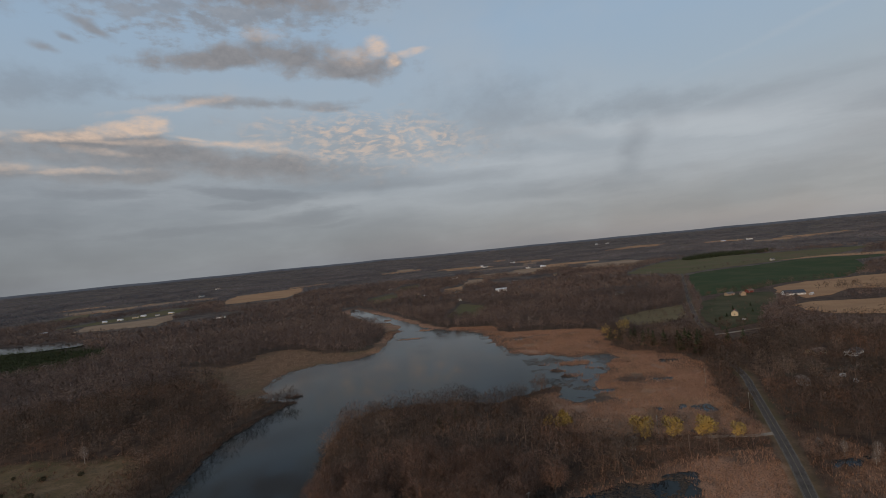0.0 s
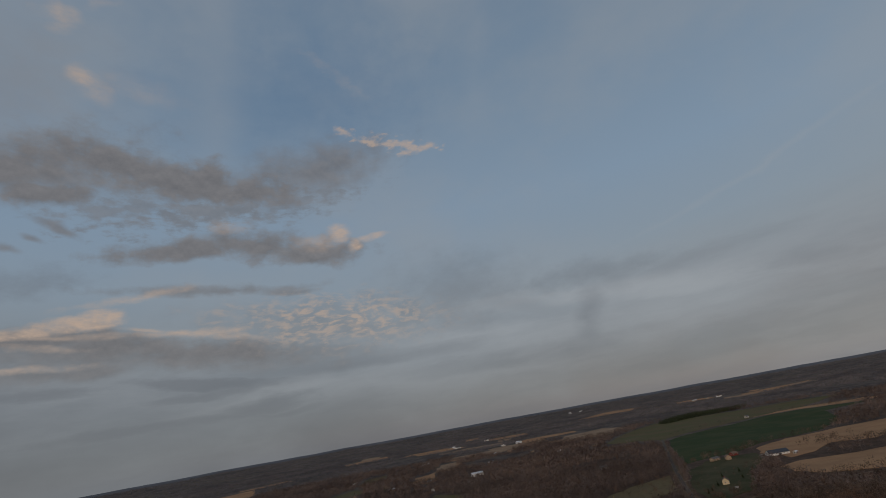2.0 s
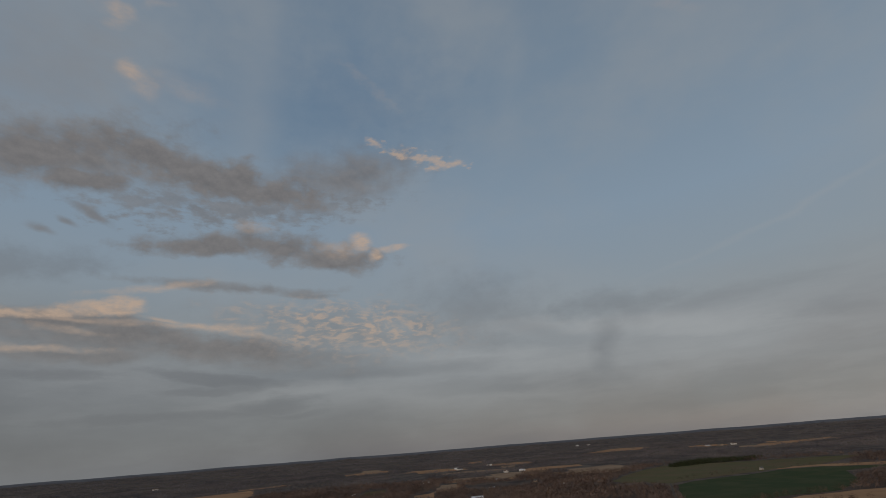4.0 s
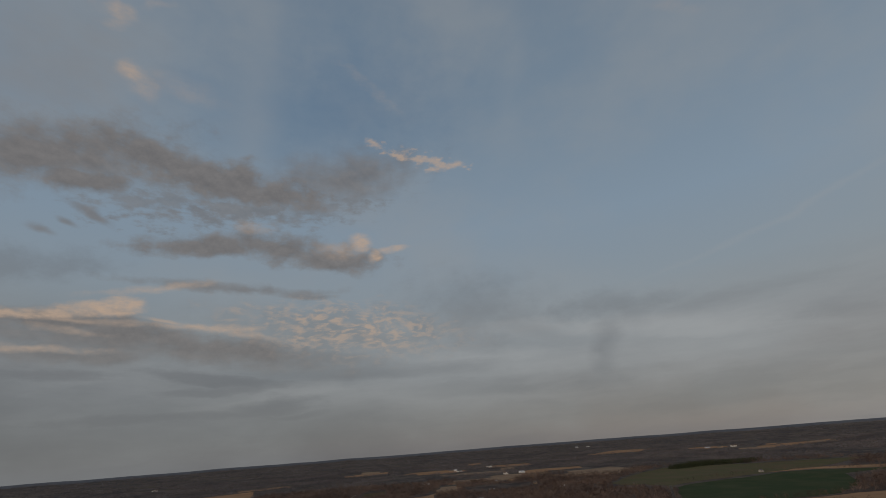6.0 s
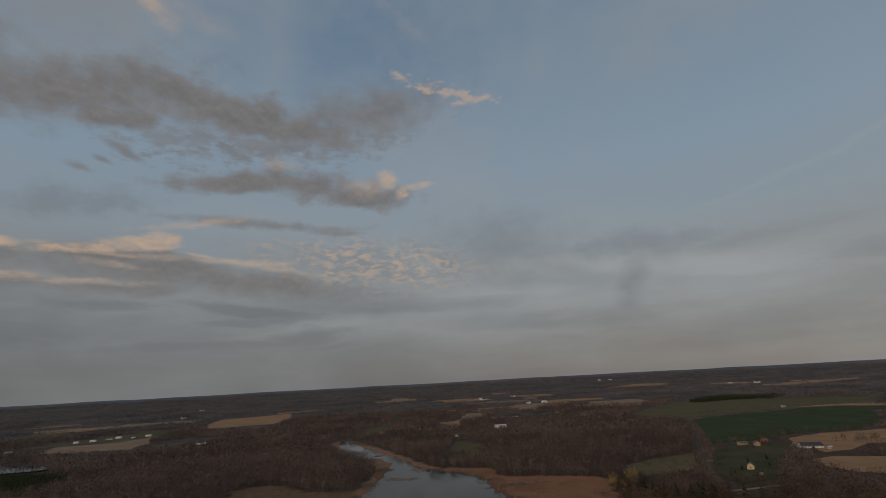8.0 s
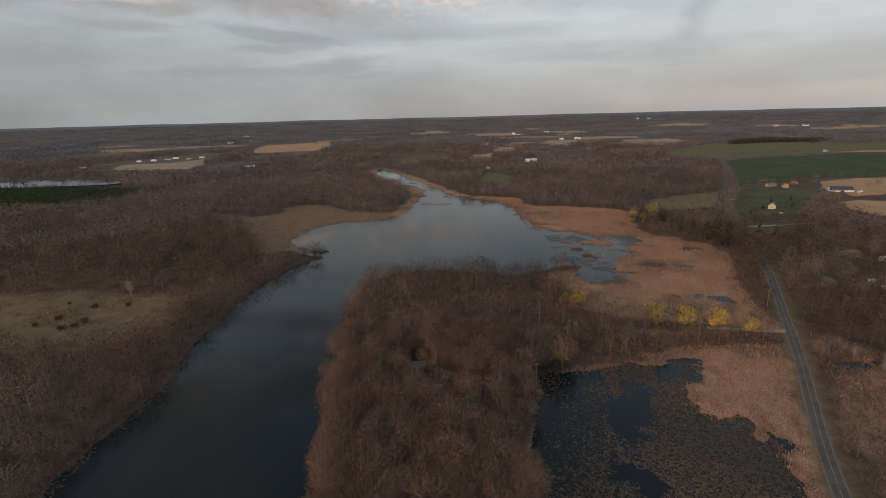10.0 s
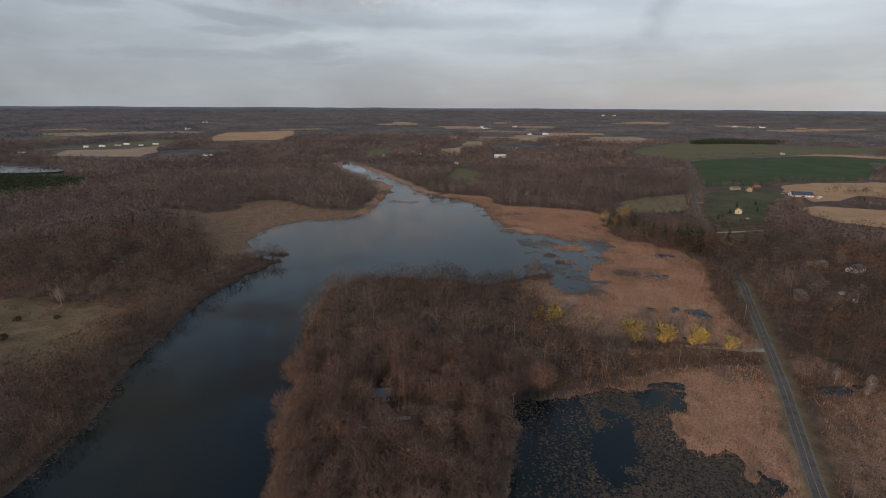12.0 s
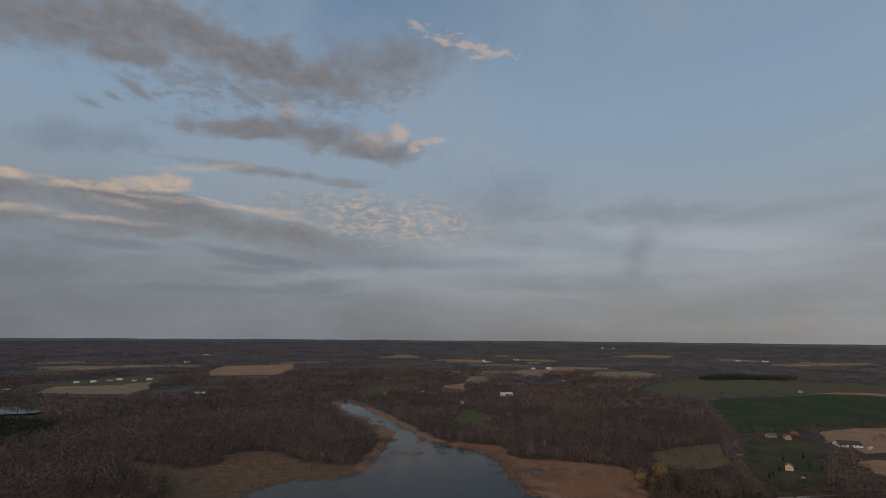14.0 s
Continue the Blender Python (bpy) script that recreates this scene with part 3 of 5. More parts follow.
P_LAKE, P_POND = rounded(LAKE_W + LAKE_E), rounded(POND)
P_MARSH_E, P_MARSH_W, P_SPIT = rounded(MARSH_E), rounded(MARSH_W), rounded(SPIT)
P_MEADOW, P_ROADSIDE = rounded(MEADOW), rounded(ROADSIDE)
L_ROAD, L_SIDE, L_DRIVE, L_LANE, L_HEDGE, L_TRACK = (rounded(p, 8, False) for p in (ROAD, SIDE_ROAD, DRIVE, FARM_LANE, HEDGE, TRACK))
ISLETS = [(-45, 638, 26, 5), (-14, 700, 12, 6), (-70, 775, 10, 10), (-92, 850, 8, 12), (100, 402, 7, 5), (120, 420, 9, 5), (104, 382, 8, 4), (128, 398, 8, 4), (92, 424, 5, 3), (112, 362, 6, 4), (-132, 402, 9, 4)]
POOLS = [(145, 351, 9, 5), (268, 428, 6, 9), (178, 194, 6, 2.5), (160, 279, 5, 2.2), (138, 250, 6, 4), (120, 334, 10, 6), (196, 197, 5, 1.6), (164, 337, 6, 2), (96, 562, 8, 3), (-150, 470, 5, 4), (-120, 500, 6, 3), (160, 409, 11, 4), (178, 398, 9, 3), (150, 425, 8, 3), (168, 348, 7, 3), (150, 283, 5, 2.5)]


def shore(x, y):
    """Metres of land between a place and open water; below 0 in it."""
    s = np.minimum(far_from(P_LAKE, x, y, 200), far_from(P_POND, x, y, 200))
    for px, py, a, b in POOLS[1:]:
        s = np.minimum(s, (np.hypot((x - px) / a, (y - py) / b) - 1) * b)
    for px, py, a, b in ISLETS:
        s = np.maximum(s, (1 - np.hypot((x - px) / a, (y - py) / b)) * b)
    soft = np.clip(1.2 - np.minimum(far_from(P_MARSH_E, x, y), far_from(P_MARSH_W, x, y)) / 8, 0, 1)
    river = np.clip((y - 600) / 60, 0, 1)
    soft = np.maximum(soft, 0.6 * river)
    return s + (rough(x, y, 9) - 0.5) * (7 + 6 * soft) + (rough(x + 400, y, 24) - 0.5) * 22 * soft + (rough(x - 90, y, 3.6) - 0.5) * 7 * soft


def rise(x, y):
    """The land climbs gently with distance."""
    return 90 * (np.maximum(np.hypot(x, y) - 1200, 0) / 3750) ** 1.5


def height(x, y, s=None):
    x, y = np.atleast_1d(np.asarray(x, float)), np.atleast_1d(np.asarray(y, float))
    s = shore(x, y) if s is None else s
    bank = np.where(s < 0, np.maximum(s * 0.18, -1.6), np.minimum(s * 0.10, 0.5))
    upland = np.clip((s - 25) / 150, 0, 1) * np.clip((np.minimum(far_from_line(L_ROAD, x, y), 60) - 8) / 50, 0, 1)
    return bank + 0.12 * rough(x, y, 3) + upland * (rough(x, y, 240) - 0.35) * 9 + rise(x, y)


# ---- building helpers ----


def mesh_of(name, verts, tris, material, tint=None):
    me = bpy.data.meshes.new(name)
    verts, tris = np.asarray(verts, np.float32), np.asarray(tris, np.int32)
    n = tris.shape[1]
    me.vertices.add(len(verts))
    me.vertices.foreach_set("co", verts.ravel())
    me.loops.add(tris.size)
    me.loops.foreach_set("vertex_index", tris.ravel())
    me.polygons.add(len(tris))
    me.polygons.foreach_set("loop_start", np.arange(0, tris.size, n, dtype=np.int32))
    me.polygons.foreach_set("loop_total", np.full(len(tris), n, np.int32))
    if tint is not None:
        me.attributes.new("tint", "FLOAT", "POINT").data.foreach_set("value", np.asarray(tint, np.float32))
    me.update(calc_edges=True)
    me.materials.append(material)
    return me


def under(ob, parent):
    ob.parent = parent
    return ob


def part(name, bm, material, parent, label=""):
    """Links a bmesh as one mesh object under a thing or a part."""
    me = bpy.data.meshes.new(name)
    bm.to_mesh(me)
    bm.free()
    me.materials.append(material)
    ob = new(name, me)
    ob.parent = parent
    return tagged(ob, label)


def box(sx, sy, sz, x=0, y=0, z=0, turn=None, bevel=0.0):
    """A block that stands on z."""
    bm = bmesh.new()
    bmesh.ops.create_cube(bm, size=1, matrix=Matrix.Translation((x, y, z + sz / 2)) @ (turn or Matrix()) @ Matrix.Diagonal((sx, sy, sz, 1)))
    if bevel:
        bmesh.ops.bevel(bm, geom=bm.edges[:], offset=bevel, segments=1, affect="EDGES")
    return bm


def rod(r0, r1, a, b, sides=8):
    bm = bmesh.new()
    a, b = Vector(a), Vector(b)
    m = Matrix.Translation((a + b) / 2) @ (b - a).to_track_quat("Z", "Y").to_matrix().to_4x4()
    bmesh.ops.create_cone(bm, cap_ends=True, segments=sides, radius1=r0, radius2=r1, depth=(b - a).length, matrix=m)
    return bm


# ---- ground, one sheet to the horizon ----
az = np.radians(np.concatenate([np.linspace(-62, 62, 520), np.linspace(62, 298, 90)[1:-1]]))
rad = np.concatenate([np.linspace(2, 110, 40, endpoint=False), 110 * (1300 / 110) ** np.linspace(0, 1, 205, endpoint=False), 1300 * (4940 / 1300) ** np.linspace(0, 1, 50)])
gx, gy = np.outer(rad, np.sin(az)), np.outer(rad, np.cos(az))
gs = shore(gx, gy)
gh = height(gx, gy, gs)
nr, na = gx.shape
verts = np.vstack([np.stack([gx, gy, gh], -1).reshape(-1, 3), [[0, 0, 0.4]]])
i, j = np.meshgrid(np.arange(nr - 1), np.arange(na), indexing="ij")
a, b = i * na + j, i * na + (j + 1) % na
c, d = a + na, b + na
quads = np.stack([a, b, d, c], -1).reshape(-1, 4)[:, ::-1]
tris = np.vstack([quads[:, [0, 1, 2]], quads[:, [0, 2, 3]], np.stack([np.full(na, nr * na), (np.arange(na) + 1) % na, np.arange(na)], -1)])
ground_me = mesh_of("ground", verts, tris, GROUND)
wob = (rough(gx, gy, 14) - 0.5) * 16
edge = lambda d: np.clip(0.5 - d / 6, 0, 1)
marsh = np.maximum.reduce([edge(far_from(p, gx, gy) + wob) for p in (P_MARSH_E, P_SPIT)])
marsh *= np.clip((far_from_line(L_HEDGE, gx, gy) - np.where(gx < 85, 6, 0)) / 5 - 1 + wob / 8, 0.12, 1)
marsh = np.maximum(marsh, 0.62 * edge(far_from(P_ROADSIDE, gx, gy) + wob))
marsh = np.maximum(marsh, edge(far_from(P_LAKE, gx, gy) - 14 + wob) * (gy > 560))
dull = edge(far_from(P_MARSH_W, gx, gy) + wob)
meadow = np.maximum(edge(far_from(P_MEADOW, gx, gy) + wob), 0.12 * edge(far_from(P_ROADSIDE, gx, gy) + wob))
meadow = np.maximum(meadow, 0.9 * np.clip(1.5 - far_from_line(L_ROAD, gx, gy) / 5, 0, 1))
mudz = np.clip(1 - np.abs(gs + 0.5) / 2.5, 0, 1) * (rough(gx, gy, 20) > 0.42)
fringe = (gy > 440) & (gy < 700) & (gx > 0) & (gx < 175)
marsh = np.where(fringe, marsh * np.clip((gs - 5) / 9 + (rough(gx, gy, 18) - 0.5) * 3, 0.35, 1), marsh)
flats = np.clip(1.2 - np.hypot((gx - 130) / 42, (gy - 395) / 52), 0, 1) * (rough(gx, gy, 16) > 0.40) * (gs < 14)
mudz = np.maximum(mudz, 0.9 * flats)
soaked = np.clip(1 - far_from(P_POND, gx, gy) / 9 + (rough(gx, gy, 6) - 0.5) * 4, 0, 1)
dark_sedge = edge(far_from(rounded([(137, 224), (163, 228), (155, 203), (133, 200)]), gx, gy) + wob * 0.5)
stale = np.maximum(np.clip(3 - 2.4 * np.hypot((gx - 145) / 11, (gy - 352) / 8), 0, 1), np.clip(3 - 2.4 * np.hypot((gx - 103) / 15, (gy - 318) / 11) + (rough(gx, gy, 8) - 0.5) * 3, 0, 1))
mudz = np.maximum.reduce([mudz, 1.1 * stale, 0.6 * soaked * (gs > 0), 0.9 * dark_sedge])
mudz = np.maximum(mudz, 0.75 * marsh * np.clip((rough(gx + 70, gy, 34) - 0.60) * 14, 0, 1))
# fourth channel: share of painted haze, growing from 700 m outward
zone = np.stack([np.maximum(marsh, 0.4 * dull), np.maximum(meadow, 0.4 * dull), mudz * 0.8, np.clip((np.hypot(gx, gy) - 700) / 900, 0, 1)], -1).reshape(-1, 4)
zone = np.vstack([zone, [[0, 0, 0, 0]]])
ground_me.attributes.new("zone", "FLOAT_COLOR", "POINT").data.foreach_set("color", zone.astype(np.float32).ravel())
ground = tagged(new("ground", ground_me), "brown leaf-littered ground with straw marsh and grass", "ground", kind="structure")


def sheet(name, outline, material, lift, label, category, level=None, kind="structure", step=None):
    """A thin sheet draped over the ground inside an outline, with a skirt into it."""
    p = np.array(outline)
    lo, hi = p.min(0), p.max(0)
    n = 26 if step is None else 0
    sx = (hi[0] - lo[0]) / n if n else step
    sy = (hi[1] - lo[1]) / n if n else step
    bm = bmesh.new()
    ring = [bm.verts.new((x, y, 0)) for x, y in outline]
    bm.faces.new(ring)
    for axis, l, h, s in ((0, lo[0], hi[0], sx), (1, lo[1], hi[1], sy)):
        at = l + s
        while at < h and level is None:
            co, no = [0, 0, 0], [0, 0, 0]
            co[axis], no[axis] = at, 1
            bmesh.ops.bisect_plane(bm, geom=bm.verts[:] + bm.edges[:] + bm.faces[:], plane_co=co, plane_no=no)
            at += s
    co = np.array([v.co for v in bm.verts])
    hs = height(co[:, 0], co[:, 1]) + lift if level is None else np.full(len(co), level)
    for v, z in zip(bm.verts, hs):
        v.co.z = z
    bmesh.ops.recalc_face_normals(bm, faces=bm.faces[:])
    if sum(f.normal.z for f in bm.faces) < 0:
        bmesh.ops.reverse_faces(bm, faces=bm.faces[:])
    rim = bmesh.ops.extrude_edge_only(bm, edges=[e for e in bm.edges if e.is_boundary])
    for v in rim["geom"]:
        if isinstance(v, bmesh.types.BMVert):
            v.co.z -= lift + 0.6
    return tagged(part(name, bm, material, None), label, category, kind=kind)


def ring_of(x0, y0, x1, y1):
    return [(x0, y0), (x1, y0), (x1, y1), (x0, y1)]


sheet("water", ring_of(-230, -300, 240, 1130), WATER, 0.3, "dark still lake water reflecting the evening sky", "lake", level=0.0)


def strip(line, half, lift, offset=0.0):
    """A ribbon along a line, crowned a little, with sides into the ground."""
    line = np.array(line)
    t = np.gradient(line, axis=0)
    t /= np.linalg.norm(t, axis=1)[:, None]
    nrm = np.stack([t[:, 1], -t[:, 0]], -1)
    z = np.maximum(height(line[:, 0], line[:, 1]), 0.45 + rise(line[:, 0], line[:, 1])) + lift
    bm = bmesh.new()
    rows = []
    for p, n, h in zip(line, nrm, z):
        row = []
        for o, dz in ((offset - half, -0.7 if not offset and half > 1 else 0), (offset - half, 0), (offset + half, 0), (offset + half, -0.7 if not offset and half > 1 else 0)):
            q = p + n * o
            row.append(bm.verts.new((q[0], q[1], h + dz)))
        rows.append(row)
    for a, b in zip(rows, rows[1:]):
        for m in range(3):
            if (a[m].co - a[m + 1].co).length > 1e-4:
                bm.faces.new((a[m], a[m + 1], b[m + 1], b[m]))
    bmesh.ops.delete(bm, geom=[v for v in bm.verts if not v.link_faces], context="VERTS")
    return bm


fine_road = rounded(ROAD, 30, False)
road = tagged(part("road", strip(fine_road, 2.3, 0.22), ASPHALT, None), "two-lane grey asphalt country road through the marsh", "road", kind="structure")
part("shoulder", strip(fine_road, 2.75, 0.14), GRAVEL, road, "pale gravel shoulder")
for o in (-2.12, 2.12):
    part("edge_line", strip(fine_road, 0.04, 0.226, offset=o), PAINT_W, road, "worn white edge line")
part("centre_line", strip(fine_road, 0.06, 0.226, offset=0.1), PAINT_Y, road, "worn yellow centre line")
tagged(part("side_road", strip(L_SIDE, 2.2, 0.16), PALE_GRAVEL, None), "pale gravel side road between the trees", "road", kind="structure")
tagged(part("dirt_track", strip(L_TRACK, 1.2, 0.16), GRAVEL, None), "dull dirt track behind the trees", "track", kind="structure")
tagged(part("driveway", strip(L_DRIVE, 1.5, 0.16), PALE_GRAVEL, None), "short pale gravel driveway off the road", "driveway", kind="structure")
tagged(part("farm_lane", strip(L_LANE, 1.8, 0.16), PALE_GRAVEL, None), "pale gravel lane past the farm", "lane", kind="structure")

# ---- fields ----
FIELDS = []


def field(outline, material, label, name="field", category="field"):
    ring, o = [], np.array(outline, float)
    mid, span = o.mean(0), np.ptp(o, axis=0).max()
    for a, b in zip(o, np.roll(o, -1, 0)):
        for f in np.linspace(0, 1, 7)[:-1]:
            p = a + (b - a) * f
            out = (p - mid) / np.linalg.norm(p - mid)
            ring.append(tuple(p + out * (float(rough(p[0], p[1], 25)) - 0.5) * min(0.07 * span, 14)))
    FIELDS.append(np.array(ring))
    sheet(name, ring, material, 0.35, label, category)


field([(425, 760), (473, 860), (600, 1130), (681, 1157), (913, 1204), (1010, 1190), (1130, 1110), (957, 1069), (860, 930), (720, 815), (590, 800), (505, 760)], WHEAT, "deep green winter wheat field on a gentle rise")
field([(535, 1330), (640, 1480), (833, 1656), (933, 1633), (1056, 1541), (1166, 1438), (1300, 1380), (1182, 1328), (1048, 1260), (904, 1232), (617, 1180), (525, 1250)], PASTURE, "pale green pasture along a far tree line")
field([(548, 760), (617, 782), (729, 796), (828, 781), (760, 690), (640, 640), (600, 672), (545, 640), (502, 632), (516, 672), (512, 705)], STUBBLE, "tan corn stubble field behind the barn")
field([(450, 590), (489, 602), (530, 582), (600, 572), (640, 540), (560, 460), (508, 465), (459, 493), (440, 510), (436, 545)], STUBBLE, "tan stubble field beside the farm")
field([(235, 628), (290, 664), (362, 694), (315, 590), (279, 570), (240, 568)], ROUGH_GRASS, "rough olive pasture beside the road")
field([(320, 560), (352, 628), (390, 692), (445, 735), (512, 715), (482, 656), (420, 600), (360, 510), (300, 492)], LAWN, "green farmyard lawn round the houses", "lawn", "lawn")
field([(-890, 1166), (-925, 1285), (-808, 1345), (-787, 1455), (-698, 1275), (-674, 1154), (-786, 1160)], SOIL, "pale tilled soil field by far farm buildings")
field([(-1009, 1253), (-1031, 1371), (-994, 1481), (-882, 1640), (-790, 1600), (-802, 1480), (-945, 1315)], PASTURE, "pale green pasture above the tilled field")
field([(-771, 1762), (-821, 2010), (-589, 2153), (-533, 1945), (-519, 1682), (-701, 1620)], STUBBLE, "far tan stubble field among woods")
field([(974, 2761), (1205, 2954), (1424, 2864), (1223, 2632)], STUBBLE, "far tan field near the horizon")
field([(62, 1426), (98, 1536), (116, 1683), (165, 1662), (148, 1510)], SOIL, "far small tan field by houses")
field([(1614, 2267), (1991, 2270), (1880, 2141), (1543, 2131)], STUBBLE, "far tan strip field")
field([(-188, 1337), (-135, 1420), (-95, 1309), (-138, 1170), (-180, 1230)], PASTURE, "pale grass beside the head of the lake")
field([(10, 800), (48, 973), (98, 880), (60, 775)], PASTURE, "pale grass clearing in the woods")
field([(900, 1240), (961, 1262), (1088, 1260), (1260, 1180), (1150, 1130), (1030, 1200)], STUBBLE, "tan field beyond the green wheat")
FAR_STRIPS = [((-1309, 1739), (-1224, 1833), (-1177, 2022), (-1122, 1938), (-1162, 1739)), ((-964, 1934), (-1006, 2019), (-932, 2031), (-893, 1944)),
              ((20, 1255), (26, 1408), (80, 1444), (71, 1270)), ((158, 1730), (178, 1882), (424, 1883), (383, 1731)), ((439, 1910), (483, 2090), (602, 2119), (536, 1937)),
              ((419, 2264), (446, 2400), (508, 2398), (480, 2263)), ((0, 2415), (46, 2546), (220, 2550), (211, 2442)), ((-217, 2624), (-221, 2880), (-122, 2887), (-119, 2679)),
              ((334, 2742), (356, 2873), (426, 2872), (407, 2741)), ((528, 1683), (586, 1853), (761, 1900), (798, 1744), (660, 1594)), ((1614, 2209), (1710, 2329), (1755, 2320), (1662, 2201))]
for n, ring in enumerate(FAR_STRIPS):
    field(ring, SOIL if n % 2 else STUBBLE, "far tan field strip between woods")
for ring in (((-1243, 1565), (-1268, 1696), (-1223, 1729), (-1145, 1601), (-1199, 1531)), ((-138, 1510), (-121, 1676), (-61, 1701), (-59, 1551))):
    field(ring, PASTURE, "far olive green pasture between woods")
for sx, sy, wide, deep, k in (
        (-176, 2674, 107, 82, 0), (176, 2373, 111, 51, 0), (297, 2184, 134, 44, 1), (506, 2500, 105, 56, 0), (124, 1542, 30, 84, 1),
        (46, 1297, 32, 50, 0), (231, 1766, 84, 41, 0), (429, 1899, 107, 47, 1), (599, 2044, 102, 54, 0), (580, 1739, 81, 41, 1),
        (-1170, 1916, 222, 52, 1), (-1000, 2008, 96, 41, 0), (1901, 2203, 64, 52, 1), (-563, 2245, 99, 47, 0), (-1456, 2017, 81, 44, 0),
        (1538, 2158, 65, 49, 1), (1494, 2449, 85, 58, 0)):
    turn = math.atan2(-sx, sy)
    ring = [(sx + math.cos(turn) * u * wide - math.sin(turn) * v * deep, sy + math.sin(turn) * u * wide + math.cos(turn) * v * deep) for u, v in ((-1, -0.8), (0.1, -1.1), (1, -0.7), (0.9, 0.9), (-0.2, 1.1), (-1.1, 0.7))]
    field(ring, (STUBBLE, SOIL)[k], "far tan field strip among leafless woods")
P_FARPOND = rounded([(-1000, 955), (-804, 972), (-693, 930), (-669, 880), (-834, 855), (-1000, 860)])
sheet("pond_water", P_FARPOND, WATER, 0.3, "still far pond among woods", "pond", level=float(height(-800, 920)[0] + 2.2), kind="structure")
P_CONIFER = rounded([(-900, 830), (-638, 833), (-543, 784), (-518, 660), (-645, 623), (-900, 640)])
P_SHELTER = rounded([(836, 1590), (901, 1691), (1007, 1731), (1173, 1649), (1105, 1571), (969, 1580)])

# backdrop ring along the horizon, its haze painted in as blue-grey
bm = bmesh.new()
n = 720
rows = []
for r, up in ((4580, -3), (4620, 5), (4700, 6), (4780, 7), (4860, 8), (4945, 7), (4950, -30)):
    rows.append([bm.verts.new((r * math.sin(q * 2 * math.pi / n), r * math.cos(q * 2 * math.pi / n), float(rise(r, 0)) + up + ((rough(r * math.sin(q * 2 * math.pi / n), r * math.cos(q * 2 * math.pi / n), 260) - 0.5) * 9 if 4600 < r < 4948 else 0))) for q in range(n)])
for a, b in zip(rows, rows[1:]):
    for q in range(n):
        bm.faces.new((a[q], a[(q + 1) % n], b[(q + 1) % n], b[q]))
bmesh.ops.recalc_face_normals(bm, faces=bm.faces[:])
tagged(part("backdrop", bm, plain("hazy_distance", (0.13, 0.133, 0.145), (0.17, 0.173, 0.185), 90, 1.0, 0.0), None), "backdrop of woods along the horizon, tinted with blue-grey haze", "backdrop", kind="structure")

# ---- trees ----


def crown_normals(v, f, lift=0.15):
    """Normals that swell out of a crown's middle, and its faces turned to agree with them."""
    face = v[f].mean(1)
    tall = v[:, 2].max()
    n = unit((face - (0, 0, 0.4 * tall)) * (1.0, 1.0, 1.1) + (0, 0, lift * 0.4 * tall))
    stem = np.hypot(face[:, 0], face[:, 1])[:, None] < 0.3
    n = np.where(stem & (tall > 6), unit(face * (1, 1, 0) + (1e-3, 0, 0.02)), n)
    way = np.cross(v[f[:, 1]] - v[f[:, 0]], v[f[:, 2]] - v[f[:, 0]])
    back = (way * n).sum(1) < 0
    f = np.where(back[:, None], f[:, ::-1], f)
    n = unit(n + 0.6 * unit(np.where(back[:, None], -way, way)))
    out = np.zeros_like(v)
    for m in range(3):
        np.add.at(out, f[:, m], n)
    return f, unit(out)


def puffed(me, n):
    me.attributes.new("custom_normal", "FLOAT_VECTOR", "POINT").data.foreach_set("vector", np.asarray(n, np.float32).ravel())
    me.update()
    return me


def crown_mesh(name, v, f, material, lift=0.15):
    f, n = crown_normals(v, f, lift)
    return puffed(mesh_of(name, v, f, material), n)


def blades(rng, base, way, length, width, out=None):
    """Thin tapering triangles from base points along ways: twigs, that face out where told."""
    n = len(base)
    side = np.cross(way, rng.normal(size=(n, 3)) if out is None else out + rng.normal(size=(n, 3)) * 0.3)
    side /= np.linalg.norm(side, axis=1)[:, None] + 1e-9
    w = (width * rng.uniform(0.6, 1.4, n))[:, None]
    l = (length * rng.uniform(0.6, 1.3, n))[:, None]
    v = np.stack([base - side * w, base + side * w, base + way * l], 1).reshape(-1, 3)
    return v, np.arange(3 * n).reshape(-1, 3)


def tube(pts, radii, sides):
    """A tapering tube through points."""
    pts = np.asarray(pts, float)
    ring = []
    for k, p in enumerate(pts):
        d = pts[min(k + 1, len(pts) - 1)] - pts[max(k - 1, 0)]
        d /= np.linalg.norm(d) + 1e-9
        a = np.cross(d, (0.3, 0.9, 0.1))
        a /= np.linalg.norm(a) + 1e-9
        b = np.cross(d, a)
        th = np.arange(sides) * 2 * math.pi / sides
        ring.append(p + radii[k] * (np.cos(th)[:, None] * a + np.sin(th)[:, None] * b))
    v = np.vstack(ring)
    f = []
    for k in range(len(pts) - 1):
        for s in range(sides):
            a, b = k * sides + s, k * sides + (s + 1) % sides
            f += [(a, b, b + sides), (a, b + sides, a + sides)]
    return v, np.array(f)


def merge(pieces):
    vs, fs, n = [], [], 0
    for v, f in pieces:
        vs.append(v)
        fs.append(f + n)
        n += len(v)
    return np.vstack(vs), np.vstack(fs)


def unit(v):
    return v / (np.linalg.norm(v, axis=-1, keepdims=True) + 1e-9)


